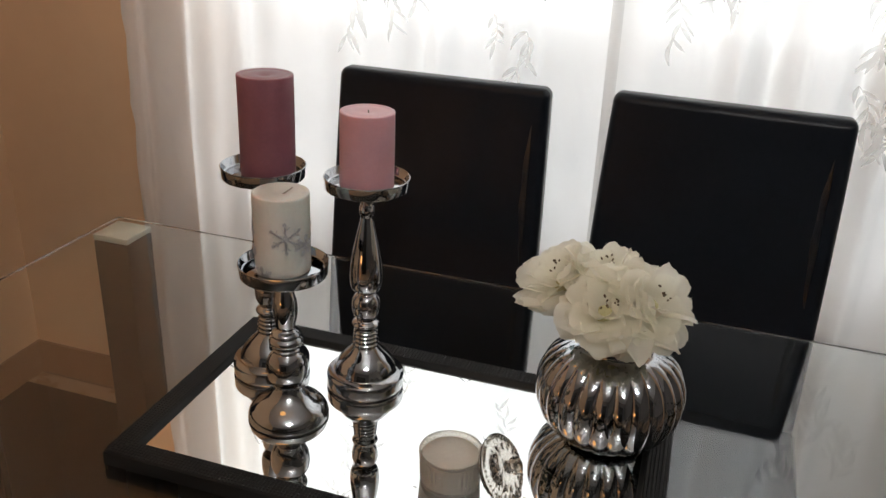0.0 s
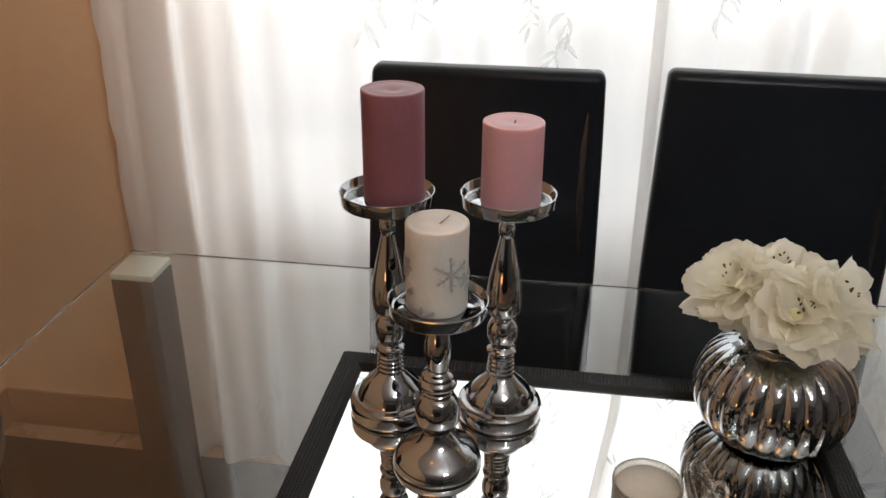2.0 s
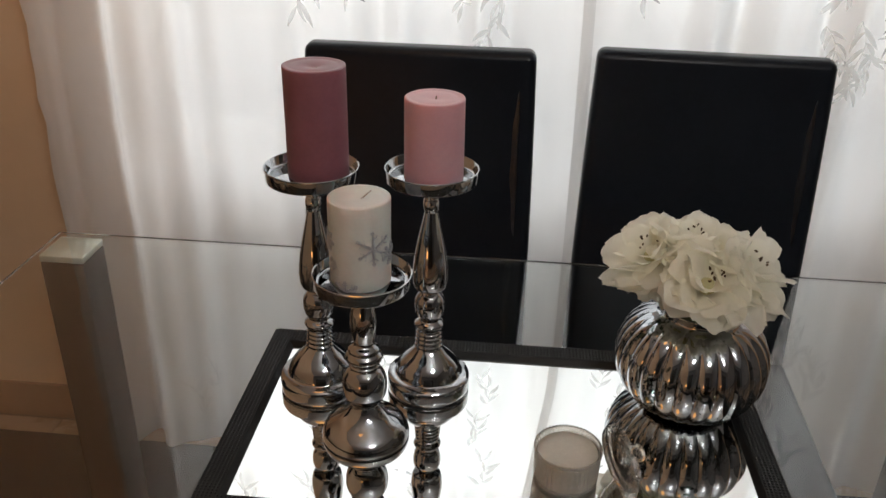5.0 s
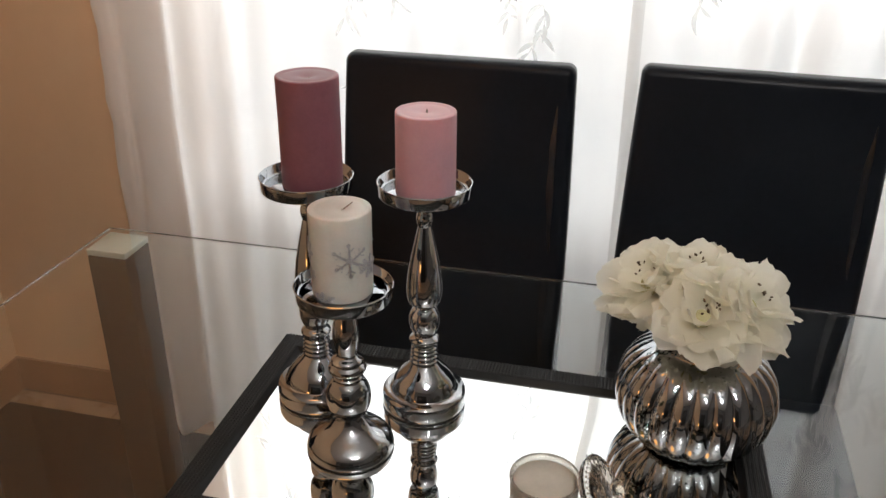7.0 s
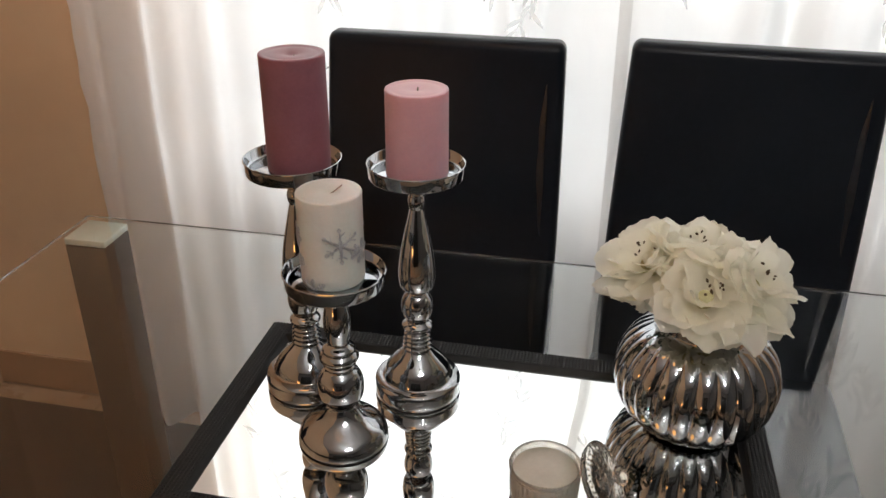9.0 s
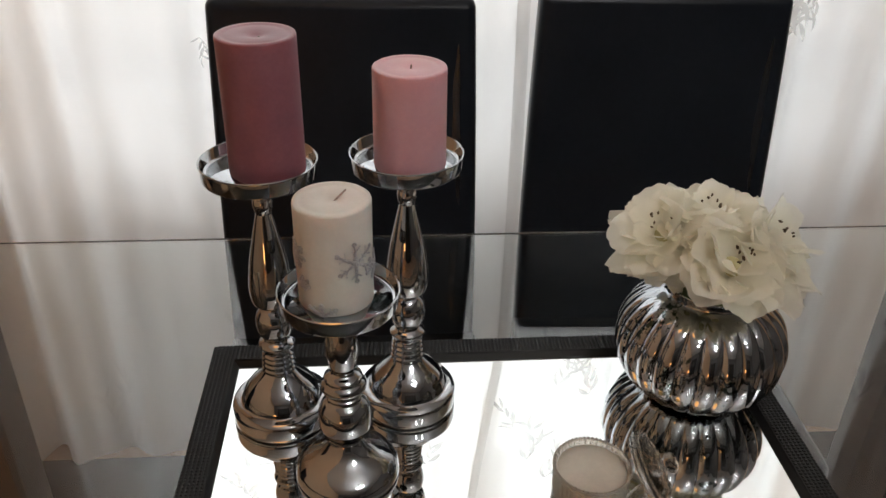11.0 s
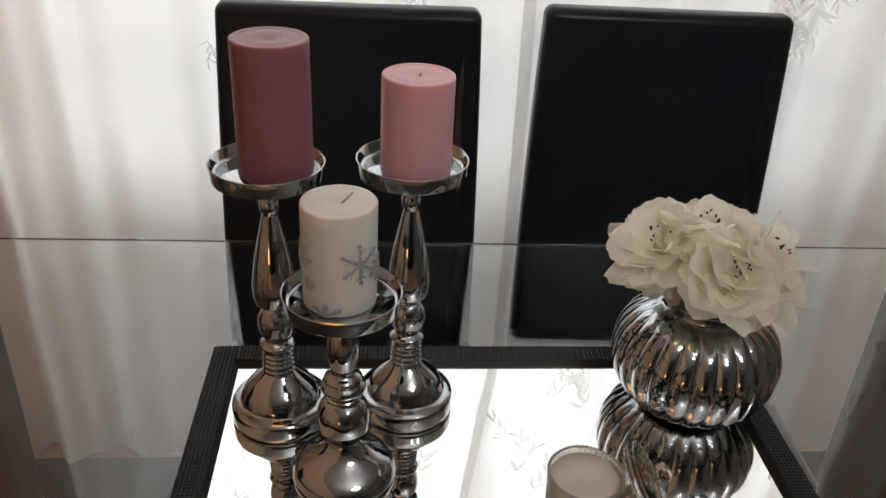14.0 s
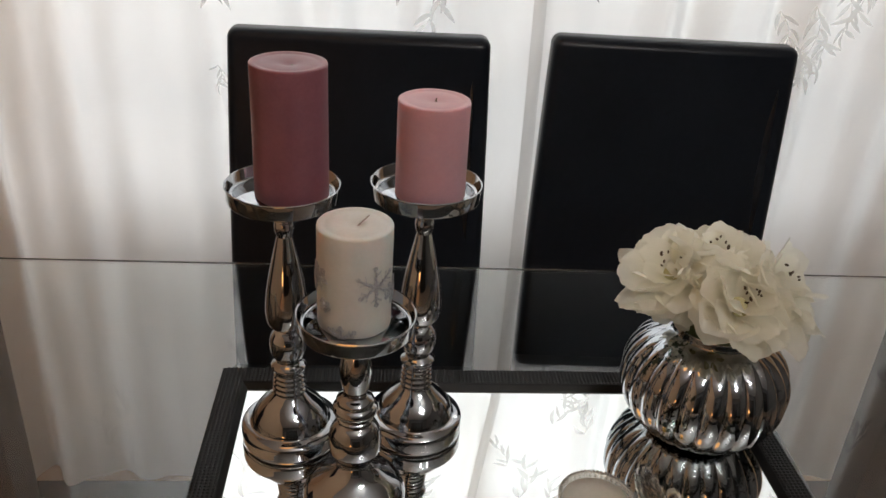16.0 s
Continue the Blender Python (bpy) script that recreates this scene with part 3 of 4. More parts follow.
def tray_bar(length, at):
    """A mitred bar along x, its outer edge at y = 0, with a studded band and a plain slope to the mirror."""
    bm = bmesh.new()
    prof = [(0.0, 0.0), (0.0, H - 0.002), (0.002, H), (W - 0.0068, H), (W - 0.0056, H - 0.002), (W - 0.0008, 0.0150), (W, 0.0140), (W, 0.0)]
    ends = [[bm.verts.new((sx * (length / 2 - y), y, z)) for y, z in prof] for sx in (-1, 1)]
    for k in range(len(prof)):
        k2 = (k + 1) % len(prof)
        bm.faces.new((ends[0][k], ends[1][k], ends[1][k2], ends[0][k2]))
    bm.faces.new(ends[0][::-1])
    bm.faces.new(ends[1])
    bmesh.ops.recalc_face_normals(bm, faces=bm.faces[:])
    bar = part("frame_bar", bm, M_FRAME, tray, at=at)
    verts, faces = [], []
    pitch = 0.0046
    for r in range(6):
        y = 0.0009 + r * pitch
        n = int((length - 2 * y - 0.004) / pitch)
        for k in range(n):
            x = -n * pitch / 2 + k * pitch
            b = len(verts)
            e, g, h = pitch * 0.72, pitch * 0.2, 0.0013
            verts += [(x, y, H), (x + e, y, H), (x + e, y + e, H), (x, y + e, H), (x + g, y + g, H + h), (x + e - g, y + g, H + h), (x + e - g, y + e - g, H + h), (x + g, y + e - g, H + h)]
            faces += [(b, b + 1, b + 5, b + 4), (b + 1, b + 2, b + 6, b + 5), (b + 2, b + 3, b + 7, b + 6), (b + 3, b, b + 4, b + 7), (b + 4, b + 5, b + 6, b + 7)]
    me = bpy.data.meshes.new("studs")
    me.from_pydata(verts, [], faces)
    me.materials.append(M_FRAME)
    st = new("studs", me)
    st.parent = bar
    tagged(st, kind="stuff")


cx, cy = (RX0 + RX1) / 2, (RY0 + RY1) / 2
tray_bar(RX1 - RX0, pose(cx, RY0, 0))
tray_bar(RX1 - RX0, pose(cx, RY1, 0, 0, 0, 180))
tray_bar(RY1 - RY0, pose(RX0, cy, 0, 0, 0, -90))
tray_bar(RY1 - RY0, pose(RX1, cy, 0, 0, 0, 90))
ON = TABLE + 0.0140     # top of the mirror

# ---- candlesticks ----
PLATE = [(0.009, 0.000), (0.030, 0.0000), (0.0515, 0.0000), (0.0538, 0.0006), (0.0545, 0.0020), (0.0550, 0.0150), (0.0560, 0.0157), (0.0562, 0.0166), (0.0552, 0.0172), (0.0540, 0.0163), (0.0530, 0.0065), (0.0505, 0.0046), (0.0465, 0.0046), (0.0445, 0.0058), (0.0, 0.0058)]
TALL = [(0, 0), (0.0530, 0), (0.0530, 0), (0.0545, 0.003), (0.0545, 0.003), (0.0545, 0.0190), (0.0545, 0.0190), (0.0535, 0.0212), (0.0505, 0.0236), (0.0465, 0.0250), (0.0450, 0.0254), (0.0450, 0.0254), (0.0436, 0.0266), (0.0428, 0.0290),
        (0.0412, 0.0335), (0.0372, 0.0410), (0.0308, 0.0488), (0.0240, 0.0555), (0.0195, 0.0605), (0.0172, 0.0640), (0.0186, 0.0670), (0.0166, 0.0700), (0.0182, 0.0735), (0.0162, 0.0765), (0.0176, 0.0795), (0.0156, 0.0825), (0.0170, 0.0852), (0.0153, 0.0878), (0.0155, 0.091),
        (0.0185, 0.0950), (0.0192, 0.0980), (0.0170, 0.1010), (0.0135, 0.1035), (0.0135, 0.1060), (0.0168, 0.111), (0.0190, 0.118), (0.0197, 0.126), (0.0187, 0.134), (0.0150, 0.141), (0.0122, 0.144), (0.0118, 0.148), (0.0118, 0.148),
        (0.0185, 0.1505), (0.0205, 0.153), (0.0220, 0.160), (0.0226, 0.170), (0.0215, 0.184), (0.0190, 0.202), (0.0150, 0.222), (0.0110, 0.240), (0.0088, 0.250), (0.0078, 0.254), (0.0078, 0.254), (0.0092, 0.2575), (0.0102, 0.264), (0.0094, 0.2695), (0.0084, 0.272), (0.0095, 0.282), (0.0130, 0.2945)]
SHORT = [(0, 0), (0.0525, 0), (0.0525, 0), (0.0535, 0.002), (0.0532, 0.006), (0.0512, 0.0120), (0.0465, 0.0180), (0.0400, 0.0232), (0.0335, 0.0275), (0.0275, 0.0322), (0.0225, 0.0378), (0.0188, 0.0435), (0.0172, 0.0480), (0.0172, 0.0480),
         (0.0210, 0.0530), (0.0255, 0.062), (0.0270, 0.074), (0.0255, 0.086), (0.0210, 0.0945), (0.0172, 0.098), (0.0165, 0.101), (0.0182, 0.103), (0.0165, 0.105), (0.0180, 0.107), (0.0215, 0.111), (0.0226, 0.115), (0.0210, 0.119), (0.0180, 0.122), (0.0190, 0.125), (0.0170, 0.128), (0.0130, 0.131), (0.0118, 0.134),
         (0.0130, 0.140), (0.0150, 0.150), (0.0158, 0.160), (0.0148, 0.171), (0.0118, 0.184), (0.0092, 0.193), (0.0090, 0.200), (0.0130, 0.2100)]


def candlestick(profile, at, height, label, name="candlestick"):
    c = thing(name, label, "candlestick", at, "candlesticks on the tray")
    rise = (height - 0.0165) / profile[-1][1]
    part("stem", lathe(smooth_profile([(r, max(z * rise, 0.0018)) for r, z in profile], 3), 72), M_CHROME, c, smooth=60)
    # Thin black disc draws the dark line where the base stands.
    part("base_disc", lathe([(0, 0.0), (0.0520, 0.0), (0.0528, 0.0008), (0.0520, 0.0018), (0, 0.0018)], 64), M_BLACK, c, "thin black disc under the base")
    part("dish", lathe(PLATE, 72), M_CHROME, c, "shallow chrome dish", at=pose(0, 0, height - 0.0172), smooth=50)
    return c


candlestick(TALL, pose(0.153, 1.373, ON, 0, 0, 20), 0.3135, "tall turned chrome candlestick holding a dusky rose candle")
candlestick(TALL, pose(0.294, 1.388, ON, 0, 0, 70), 0.3135, "tall turned chrome candlestick holding a pale pink candle")
candlestick(SHORT, pose(0.228, 1.280, ON, 0, 0, 10), 0.2265, "short turned chrome candlestick holding an ivory candle")


# ---- candles ----
def candle(at, r, h, mat, label, dent, wick, lean):
    c = thing("pillar_candle", label, "candle", at, "pillar candles")
    rnd = random.Random(int(h * 1e4))
    ph = [rnd.uniform(0, 6) for _ in range(3)]

    def shape(a, rr, z):
        return a, rr * (1 + 0.006 * math.sin(2 * a + ph[0] + 20 * z) + 0.004 * math.sin(5 * a + ph[1] - 31 * z))

    prof = [(0, 0), (r - 0.002, 0), (r, 0.002)] + [(r, h * k / 8) for k in range(1, 8)] + [(r, h - 0.0018), (r - 0.0004, h - 0.0005), (r - 0.0013, h), (r * 0.86, h - 0.0003), (r * 0.80, h - 0.0011), (r * 0.74, h - 0.0006), (r * 0.45, h - 0.0010), (0.009, h - 0.0014 - dent * 0.2), (0.006, h - 0.0018 - dent * 0.7), (0.0035, h - 0.002 - dent), (0, h - 0.0024 - dent)]
    part("wax_body", lathe(prof, 64, shape), mat, c, smooth=50)
    bm = bmesh.new()
    bmesh.ops.create_cone(bm, cap_ends=True, segments=10, radius1=0.0009, radius2=0.0007, depth=wick, matrix=pose(0, 0, wick / 2))
    bmesh.ops.bevel(bm, geom=[e for e in bm.edges if e.calc_face_angle(0) > 1], offset=0.0003, segments=1, affect="EDGES")
    part("wick", bm, M_WICK, c, "short waxed wick", at=pose(0.001, 0.001, h - 0.0035 - dent, *lean))
    return c


candle(pose(0.162, 1.371, ON + 0.3023), 0.0358, 0.1315, M_WAX_DARK, "dusky rose pillar candle standing in a chrome dish", 0.0012, 0.004, (60, 0, 60))
candle(pose(0.297, 1.380, ON + 0.3023), 0.0348, 0.0985, M_WAX_PINK, "pale pink pillar candle standing in a chrome dish", 0.0005, 0.0055, (14, 0, 20))
ivory = candle(pose(0.226, 1.283, ON + 0.2153), 0.0344, 0.1010, M_WAX_WHITE, "ivory pillar candle with silver glitter snowflakes", 0.001, 0.016, (8, 55, 40))


def snowflake(parent, r, ang, z, size, seed):
    """A six-armed glitter snowflake lying on the candle's side, made of small grains."""
    rnd = random.Random(seed)
    bm = bmesh.new()

    def grain(u, v, s):
        if z + v < 0.001:
            return
        a = ang + u / r
        m = Matrix.Translation(((r + 0.0003) * math.cos(a), (r + 0.0003) * math.sin(a), z + v)) @ Euler((rnd.uniform(0, 3), rnd.uniform(0, 3), 0)).to_matrix().to_4x4()
        bmesh.ops.create_icosphere(bm, subdivisions=1, radius=s, matrix=m)

    turn = rnd.uniform(0, 1)
    for k in range(6):
        b = turn + k * math.pi / 3 + rnd.gauss(0, 0.05)
        long = size * rnd.uniform(0.8, 1.1)
        n = int(long / 0.0008)
        for i in range(1, n):
            d = long * i / n
            s = 0.00075 + 0.0006 * (1 - i / n)
            for _ in range(2):
                grain(d * math.cos(b) + rnd.gauss(0, 0.00055), d * math.sin(b) + rnd.gauss(0, 0.00055), s * rnd.uniform(0.6, 1.3))
        for side in (-1, 1):
            for i in range(1, 5):
                if rnd.random() < 0.85:
                    d, e = long * 0.58, long * 0.09 * i
                    grain(d * math.cos(b) + e * math.cos(b + side * 0.9), d * math.sin(b) + e * math.sin(b + side * 0.9), rnd.uniform(0.0005, 0.0010))
        for i in range(9):
            u, v = long * math.cos(b) + 0.0017 * math.cos(0.7 * i), long * math.sin(b) + 0.0017 * math.sin(0.7 * i)
            grain(u, v, rnd.uniform(0.0006, 0.0010))
    for _ in range(int(size * 1500)):
        grain(rnd.gauss(0, size * 0.35), rnd.gauss(0, size * 0.35), rnd.uniform(0.0003, 0.0006))
    part("glitter_snowflake", bm, M_GLITTER, parent, "silver glitter snowflake")


for ang, z, size in ((-55, 0.052, 0.0185), (-152, 0.056, 0.013), (-138, 0.030, 0.006), (-108, 0.001, 0.013), (-14, 0.040, 0.013), (60, 0.055, 0.016), (130, 0.04, 0.015), (180, 0.05, 0.014)):
    snowflake(ivory, 0.0348, radians(ang), z, size, int(ang + 500))

# ---- vase ----
vase = thing("vase", "round ribbed silver mercury-glass vase holding white flowers", "vase", pose(0.634, 1.398, ON))
VASE = [(0, 0.0015), (0.046, 0.0015), (0.052, 0), (0.058, 0.002), (0.070, 0.010), (0.084, 0.025), (0.0935, 0.045), (0.0968, 0.066), (0.0945, 0.086), (0.0865, 0.105), (0.0745, 0.119), (0.0610, 0.128), (0.0520, 0.132), (0.0485, 0.1345)]
RIM = [(0.0485, 0.1342), (0.0478, 0.137), (0.0485, 0.141), (0.0502, 0.1445), (0.0495, 0.146), (0.0470, 0.145), (0.0445, 0.138), (0.0445, 0.128), (0.058, 0.118), (0.058, 0.02), (0, 0.012)]


def ribs(a, r, z):
    k = max(0.0, min(1.0, (r - 0.050) / 0.03))
    lobe = abs(math.cos(12 * a)) ** 0.7
    return a + 0.22 * z * k, r * (1 - 0.050 * k * (1 - lobe))


part("ribbed_body", lathe(smooth_profile(VASE, 4), 288, ribs), M_MERCURY, vase, smooth=60)

part("rim", lathe(smooth_profile(RIM, 3), 96), M_MERCURY, vase, "plain silvered rim", smooth=60)

# ---- flowers ----
flowers = thing("flower_bouquet", "ivory silk peonies with brown stamens bunched in the vase", "flowers", pose(0, 0, 0))
part("stem_bundle", lathe([(0, 0), (0.02, 0), (0.025, 0.06), (0.035, 0.13), (0.0, 0.16)], 16), M_SEPAL, flowers, at=pose(0.634, 1.398, ON + 0.03), smooth=180)


def petal(rnd, length, width, cup, ruffle, point=0.0):
    """A broad cupped petal with a toothed, wavy edge, its foot at the origin; point draws its tip out."""
    nu, nv = 10, 14
    ph = [rnd.uniform(0, 6.28) for _ in range(4)]
    bm = bmesh.new()
    grid = []
    for i in range(nu + 1):
        u = i / nu
        row = []
        for j in range(nv + 1):
            v = j / nv * 2 - 1
            w = width * (0.20 + 0.80 * math.sin(math.pi * min(0.66, 0.10 + 0.56 * u)))
            w *= 1 - point * u ** 3
            edge = u * u * ruffle
            teeth = 0.027 * length * (math.sin(5 * v + ph[3]) + 0.7 * math.sin(12 * v + ph[1]) + 0.5 * math.sin(23 * v + ph[2])) * u ** 5
            arc = 1.2 * v
            x = w * math.sin(arc)
            y = length * u * (1 - (0.22 + 0.25 * point) * abs(v) ** 2.6) + teeth
            z = cup * (0.50 * length * u * u + 0.75 * w * (1 - math.cos(arc))) + edge * math.sin(3.4 * v + ph[0]) + 0.35 * edge * math.sin(8 * v + ph[1])
            z -= 0.55 * length * max(0, u - 0.74) ** 1.3
            row.append(bm.verts.new((x, y, z)))
        grid.append(row)
    for a, b in zip(grid, grid[1:]):
        for j in range(nv):
            bm.faces.new((a[j], a[j + 1], b[j + 1], b[j]))
    return bm


def petal_meshes(seed, count, wide, cups, ruffle, point):
    rnd = random.Random(seed)
    made = []
    for _ in range(count):
        bm = petal(rnd, 1.0, rnd.uniform(*wide), rnd.uniform(*cups), rnd.uniform(*ruffle), point * rnd.uniform(0.7, 1.1))
        me = bpy.data.meshes.new("petal")
        bm.to_mesh(me)
        bm.free()
        me.materials.append(M_PETAL)
        me.shade_smooth()
        made.append(me)
    return made


PETALS = petal_meshes(77, 12, (0.46, 0.58), (0.35, 0.75), (0.035, 0.070), 0.0)
LOOSE = petal_meshes(31, 5, (0.44, 0.58), (0.15, 0.4), (0.04, 0.08), 0.62)


def bloom(heart, facing, radius, seed, stamens=7):
    """A peony whose stamens stand at heart; three rings of petals cup towards it."""
    rnd = random.Random(seed)
    d = Vector(facing).normalized()
    at = Matrix.Translation(Vector(heart) - 0.024 * d) @ d.to_track_quat("Z", "Y").to_matrix().to_4x4()
    core = part("bloom", lathe(smooth_profile([(0, -0.026), (0.014, -0.022), (0.019, -0.012), (0.016, -0.002), (0.009, 0.005), (0, 0.007)]), 16), M_HEART, flowers, "open ivory silk peony", at=at, smooth=180)
    for layer, (n, size, tilt, lift) in enumerate(((7, 1.06, -8, -0.010), (7, 1.02, 6, -0.006), (6, 0.92, 20, -0.002), (5, 0.70, 34, 0.002))):
        for k in range(n):
            ang = 360 * k / n + layer * 31 + rnd.uniform(-12, 12)
            size_k = radius * size * rnd.uniform(0.86, 1.12)
            ob = new("petal", rnd.choice(PETALS))
            ob.parent = core
            ob.matrix_basis = pose(0, 0, lift, 0, 0, ang) @ pose(0, radius * 0.06, 0, tilt + rnd.uniform(-12, 12), rnd.uniform(-14, 14), 0) @ Matrix.Diagonal((size_k, size_k, size_k, 1))
    bm = bmesh.new()
    for k in range(stamens):
        a, r = rnd.uniform(0, 6.28), rnd.uniform(0.003, 0.014)
        m = pose(r * math.cos(a), r * math.sin(a), 0.024 + rnd.uniform(-0.003, 0.004), rnd.uniform(-60, 60), rnd.uniform(-60, 60), 0) @ Matrix.Diagonal((0.9, 0.9, 1.7, 1))
        bmesh.ops.create_icosphere(bm, subdivisions=1, radius=rnd.uniform(0.0012, 0.0020), matrix=m)
    part("stamens", bm, M_STAMEN, core, "small dark brown stamens", smooth=180)


for heart, facing, radius, seed, stamens in (
    ((0.620, 1.320, 0.993), (0.05, -0.46, 0.89), 0.053, 1, 9), ((0.551, 1.372, 1.002), (-0.42, -0.30, 0.86), 0.050, 2, 6),
    ((0.609, 1.386, 1.016), (0.0, -0.05, 1.0), 0.050, 3, 6), ((0.680, 1.355, 0.995), (0.50, -0.36, 0.79), 0.052, 4, 6),
    ((0.662, 1.425, 0.994), (0.36, 0.40, 0.84), 0.048, 5, 4), ((0.588, 1.440, 0.992), (-0.38, 0.45, 0.80), 0.050, 6, 4),
    ((0.560, 1.385, 0.966), (-0.80, -0.15, 0.45), 0.042, 7, 3), ((0.686, 1.372, 0.968), (0.78, -0.10, 0.45), 0.040, 8, 3),
    ((0.656, 1.336, 0.966), (0.36, -0.70, 0.55), 0.038, 9, 3)):
    bloom(heart, facing, radius, seed, stamens)

# loose pointed petals round the foot of the bunch: foot, tip
lrnd = random.Random(5)
for foot, tip in (
    ((0.575, 1.385, 0.950), (0.506, 1.368, 0.944)), ((0.580, 1.360, 0.958), (0.518, 1.345, 0.962)), ((0.665, 1.370, 0.962), (0.722, 1.350, 0.966)),
    ((0.662, 1.350, 0.955), (0.706, 1.312, 0.950)), ((0.650, 1.335, 0.958), (0.672, 1.283, 0.942)), ((0.630, 1.330, 0.958), (0.640, 1.276, 0.954)),
    ((0.590, 1.430, 0.965), (0.530, 1.460, 0.962)), ((0.665, 1.420, 0.965), (0.712, 1.435, 0.960)), ((0.605, 1.335, 0.956), (0.585, 1.290, 0.962))):
    way = Vector(tip) - Vector(foot)
    up = Vector((0, 0, 1))
    side = way.cross(up).normalized()
    turn = Matrix((side, way.normalized(), side.cross(way).normalized())).transposed().to_4x4()
    ob = new("petal", lrnd.choice(LOOSE))
    ob.parent = flowers
    ob.matrix_basis = Matrix.Translation(foot) @ turn @ pose(0, 0, 0, 0, lrnd.uniform(-25, 25), 0) @ Matrix.Scale(way.length * 1.04, 4)

# ---- glass candle jar and its lid ----
jar = thing("candle_jar", "small ribbed glass candle jar filled with ivory wax, lid off", "candle jar", pose(0.471, 1.228, ON))


def flutes(a, r, z):
    return a, r * (1 - 0.050 * (0.5 + 0.5 * math.cos(40 * a))) if r > 0.0358 and z < 0.0395 else r


JAR = [(0, 0.0), (0.034, 0.0), (0.0362, 0.0015), (0.0370, 0.005), (0.0376, 0.020), (0.0382, 0.037), (0.0382, 0.0405), (0.0390, 0.0415), (0.0390, 0.0440), (0.0378, 0.0450), (0.0362, 0.044), (0.0350, 0.040), (0.0340, 0.006), (0, 0.005)]
part("glass_body", lathe(JAR, 240, flutes), M_JAR, jar, smooth=60)
bm = bmesh.new()
for k in range(56):
    a = 2 * math.pi * k / 56
    bmesh.ops.create_icosphere(bm, subdivisions=1, radius=0.0016, matrix=pose(0.0376 * math.cos(a), 0.0376 * math.sin(a), 0.0452))
part("beaded_rim", bm, M_JAR, jar, smooth=180)
part("wax", lathe([(0, 0.0062), (0.0330, 0.0062), (0.0345, 0.0385), (0.0335, 0.0395), (0.012, 0.0388), (0, 0.0386)], 64), M_WAX_JAR, jar, "clouded ivory wax", smooth=50)

lid_at = Matrix.Translation((0.5330, 1.229, ON + 0.0345)) @ pose(0, 0, 0, 0, 57, -10)
lid_at = lid_at @ Matrix.Scale(1.12, 4)
lid = thing("jar_lid", "pressed-glass jar lid with a knob, leaning on the jar", "lid", lid_at)


def lid_cut(a, r, z):
    return a, r * (1 - 0.03 * abs(math.sin(14 * a))) if 0.014 < r < 0.034 else r


LID = [(0, -0.003), (0.031, -0.003), (0.0315, -0.006), (0.0335, -0.006), (0.0345, -0.002), (0.0365, -0.001), (0.0368, 0.001), (0.0350, 0.0022), (0.0300, 0.0035), (0.0240, 0.0060), (0.0160, 0.0080), (0.0080, 0.0090), (0.0055, 0.0100), (0.0055, 0.012), (0.0085, 0.0145), (0.0098, 0.0180), (0.0082, 0.0215), (0.0040, 0.0235), (0, 0.0238)]
part("glass_disc", lathe(smooth_profile(LID, 2), 112, lid_cut), M_LID, lid, smooth=60)
bm = bmesh.new()
for k in range(40):
    a = 2 * math.pi * k / 40
    bmesh.ops.create_icosphere(bm, subdivisions=1, radius=0.0014, matrix=pose(0.0335 * math.cos(a), 0.0335 * math.sin(a), 0.0028))
for k in range(14):
    a = 2 * math.pi * k / 14
    bmesh.ops.create_icosphere(bm, subdivisions=1, radius=0.0030, matrix=pose(0.022 * math.cos(a), 0.022 * math.sin(a), 0.0062, 0, 0, math.degrees(a)) @ Matrix.Diagonal((1.5, 0.7, 0.6, 1)))
part("beading", bm, M_LID, lid, smooth=180)

# ---- ceiling lamp that the bright metal mirrors, then added stand-ins ----
pend = thing("ceiling_lamp", "ceiling lamp with small lit bulbs", "ceiling lamp", pose(0.95, 0.05, TOP))
part("canopy", lathe(smooth_profile([(0, -0.03), (0.05, -0.028), (0.065, -0.012), (0.066, -0.0005), (0, -0.0005)]), 32), M_STEEL, pend, smooth=50)
part("pole", lathe([(0.006, -0.45), (0.006, -0.03)], 12), M_STEEL, pend, smooth=180)
for k in range(4):
    a = math.pi / 2 * k + 0.5
    x, y = 0.20 * math.cos(a), 0.20 * math.sin(a)
    bm = bmesh.new()
    bmesh.ops.create_cone(bm, cap_ends=True, segments=10, radius1=0.005, radius2=0.005, depth=0.20, matrix=pose(x / 2, y / 2, -0.45, 0, 90, math.degrees(a)))
    part("arm", bm, M_STEEL, pend, smooth=60)
    part("bulb", lathe(smooth_profile([(0, -0.045), (0.022, -0.038), (0.030, -0.018), (0.020, 0.006), (0.012, 0.02), (0, 0.022)]), 20), M_BULB, pend, "lit warm bulb", at=pose(x, y, -0.47), smooth=180)

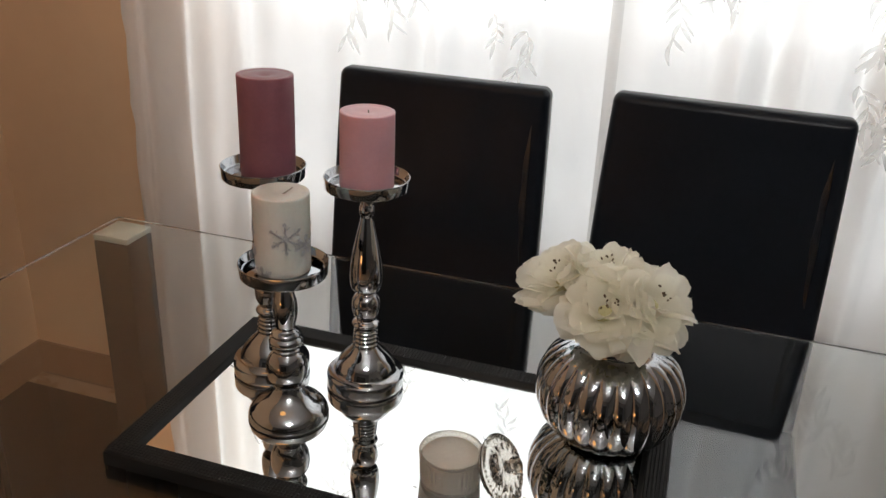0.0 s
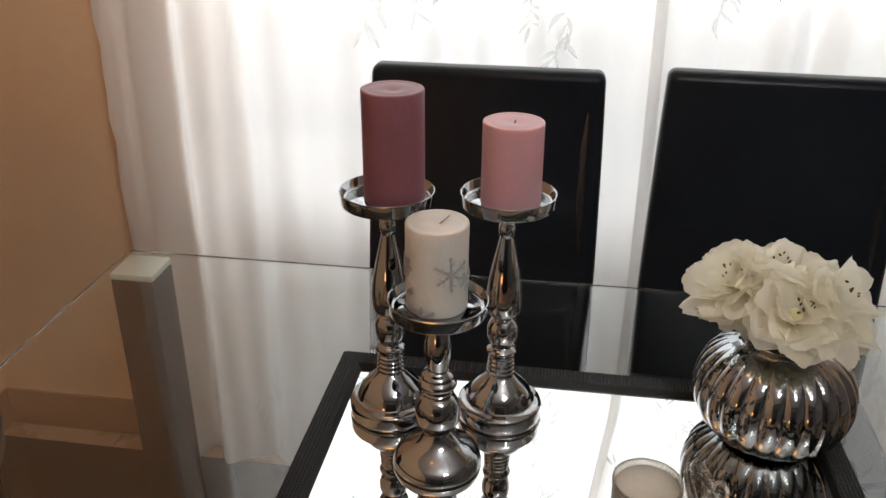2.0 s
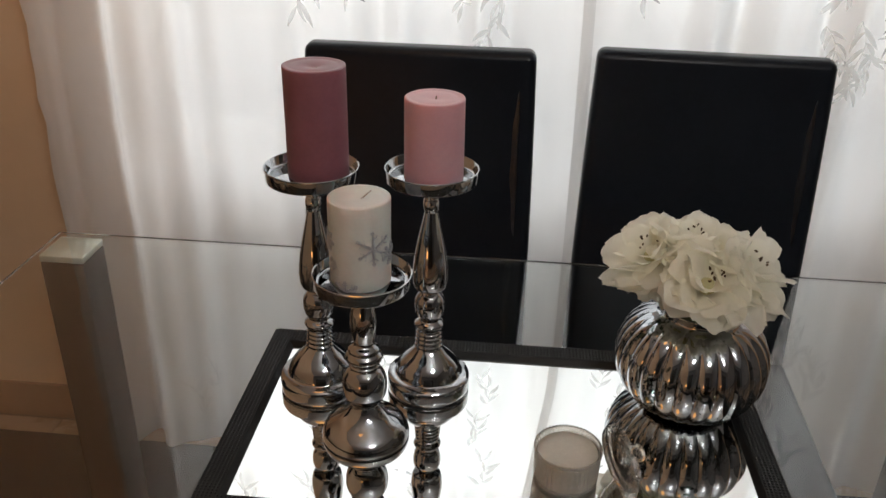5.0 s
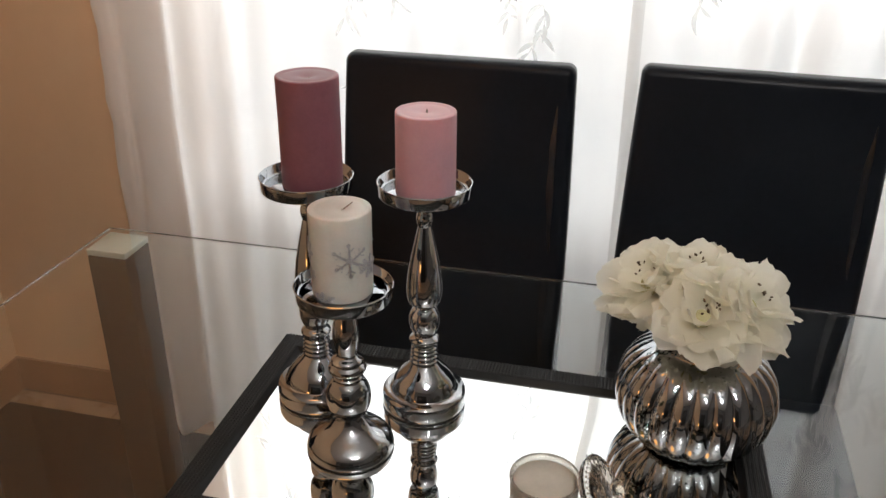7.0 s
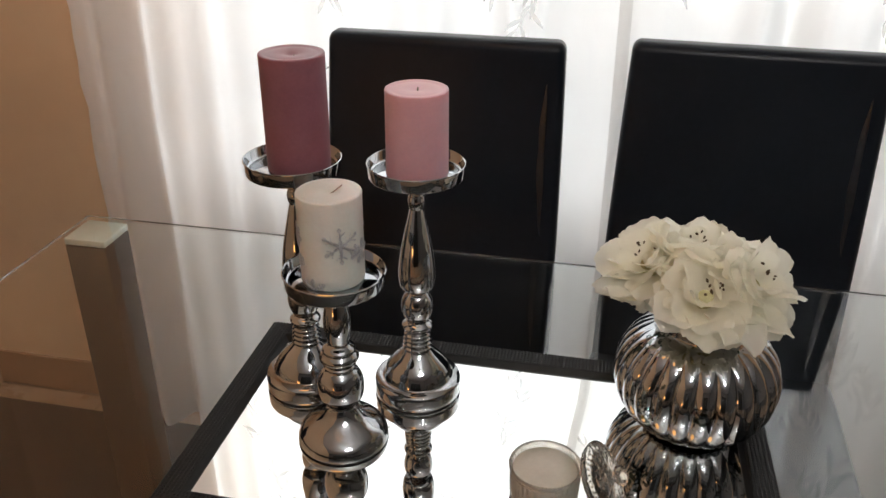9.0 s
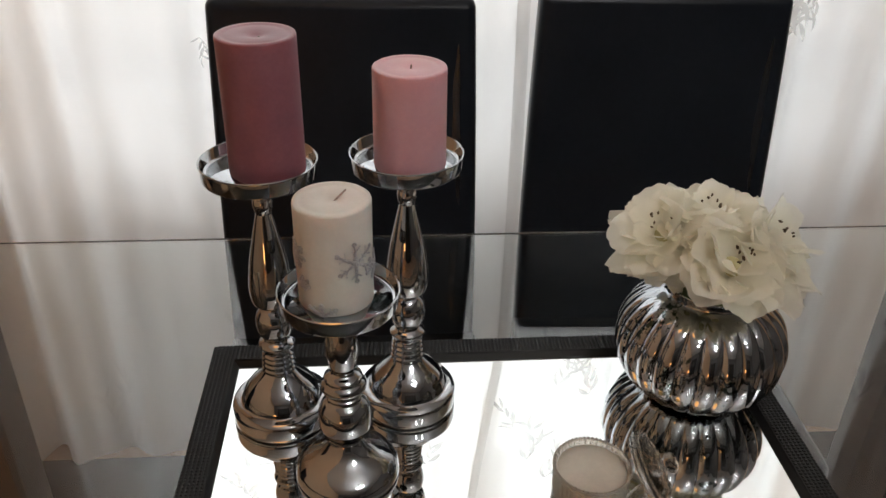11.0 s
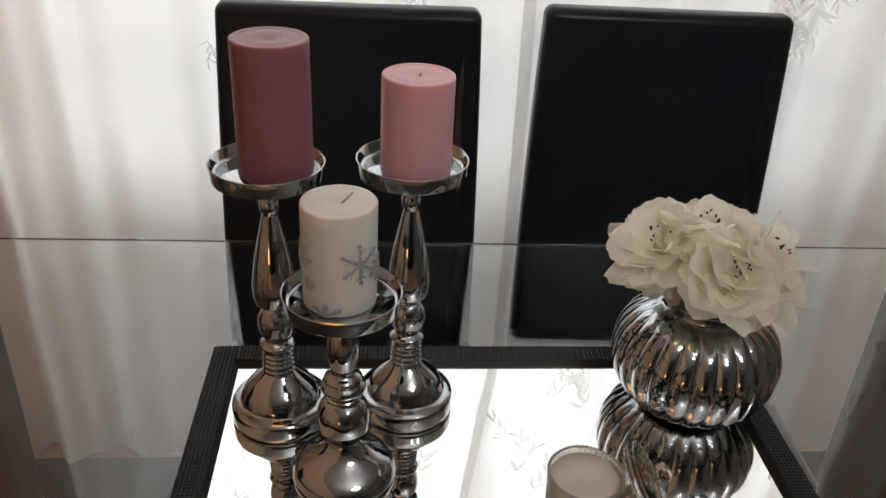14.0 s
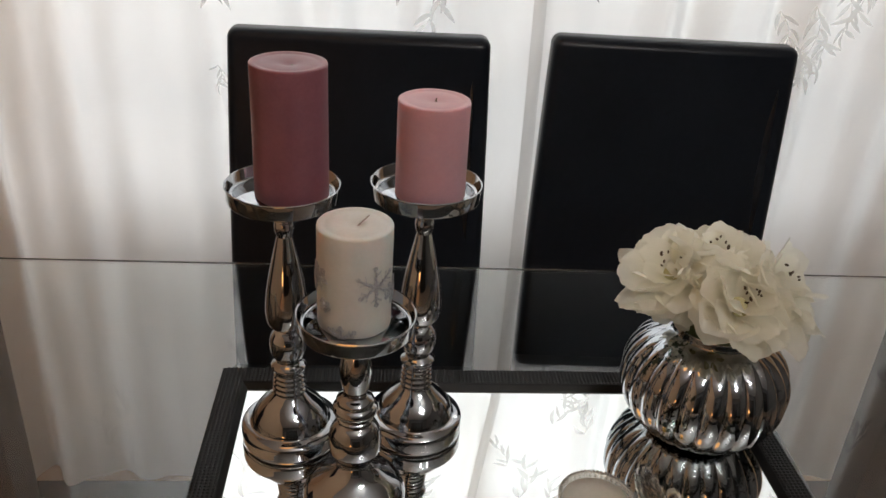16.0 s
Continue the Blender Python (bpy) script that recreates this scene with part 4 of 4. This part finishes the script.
# Added drum gives orange glints and warms the left wall; no such lamp known.
amber = thing("amber_glow_drum", "glowing amber drum under the ceiling, added stand-in for an unseen warm source", "pendant lamp", pose(0.02, 1.02, TOP))
part("canopy", lathe(smooth_profile([(0, -0.02), (0.04, -0.018), (0.048, -0.008), (0.048, -0.0005), (0, -0.0005)]), 28), M_STEEL, amber, smooth=50)
part("cord", lathe([(0.003, -0.16), (0.003, -0.02)], 8), M_BLACK, amber, smooth=180)
part("shade", lathe(smooth_profile([(0, -0.34), (0.150, -0.338), (0.216, -0.325), (0.235, -0.290), (0.235, -0.215), (0.216, -0.178), (0.150, -0.162), (0, -0.158)]), 32), M_AMBER, amber, "glowing amber drum shade", smooth=180)

# Unseen cabinet, added so that the metal mirrors a dark block.
cabinet = thing("reflection_cabinet", "dark wooden cabinet by the rear wall, added unseen to darken reflections", "cabinet", pose(0.70, FLOOR_Y0 + 0.001, 0))
part("body", box(-1.0, 1.0, 0, 0.40, 0.0005, 1.78, 0.004), M_DARKWOOD, cabinet, smooth=40)
for k in range(4):
    door = part("door", box(-0.245, 0.245, 0.4005, 0.420, 0.06, 1.74, 0.004), M_DARKWOOD, cabinet, at=pose(-0.75 + 0.5 * k, 0, 0), smooth=40)
    x = 0.20 if k % 2 == 0 else -0.20
    part("handle", box(x - 0.007, x + 0.007, 0.4195, 0.440, 0.88, 1.04, 0.004), M_STEEL, door, "slim steel handle", smooth=40)

# Glowing panel added for the warm patch on the chair back; real source unknown.
warm_glow = thing("warm_glow_panel", "low amber glowing panel, added stand-in for an unknown warm glow", "wall lamp", pose(-0.87, FLOOR_Y0, 0.42))
part("back_plate", box(-0.10, 0.10, 0.0005, 0.012, -0.05, 0.05, 0.004), M_STEEL, warm_glow)
bm = box(-0.185, 0.185, 0.014, 0.075, -0.13, 0.13, 0.012, 3)
for v in bm.verts:
    v.co.x *= 1 + 0.10 * v.co.z / 0.13
part("shade", bm, M_SHADE, warm_glow, "glowing amber front", smooth=60)

# ---- floor tiles ----
bm = box(0, 0.327, 0, 0.327, -0.006, 0.0, 0.0015, 1)
tile_mesh = bpy.data.meshes.new("tile")
bm.to_mesh(tile_mesh)
bm.free()
tile_mesh.materials.append(M_TILE)
for i in range(13):
    for j in range(15):
        x, y = FLOOR_X0 + 0.331 * i, FLOOR_Y1 - 0.012 - 0.331 * (j + 1)
        if x + 0.33 < FLOOR_X1 + 0.29 and y > FLOOR_Y0 - 0.28:
            ob = new("tile", tile_mesh)
            ob.parent = bpy.data.objects["floor"]
            ob.location = (x, y, 0)
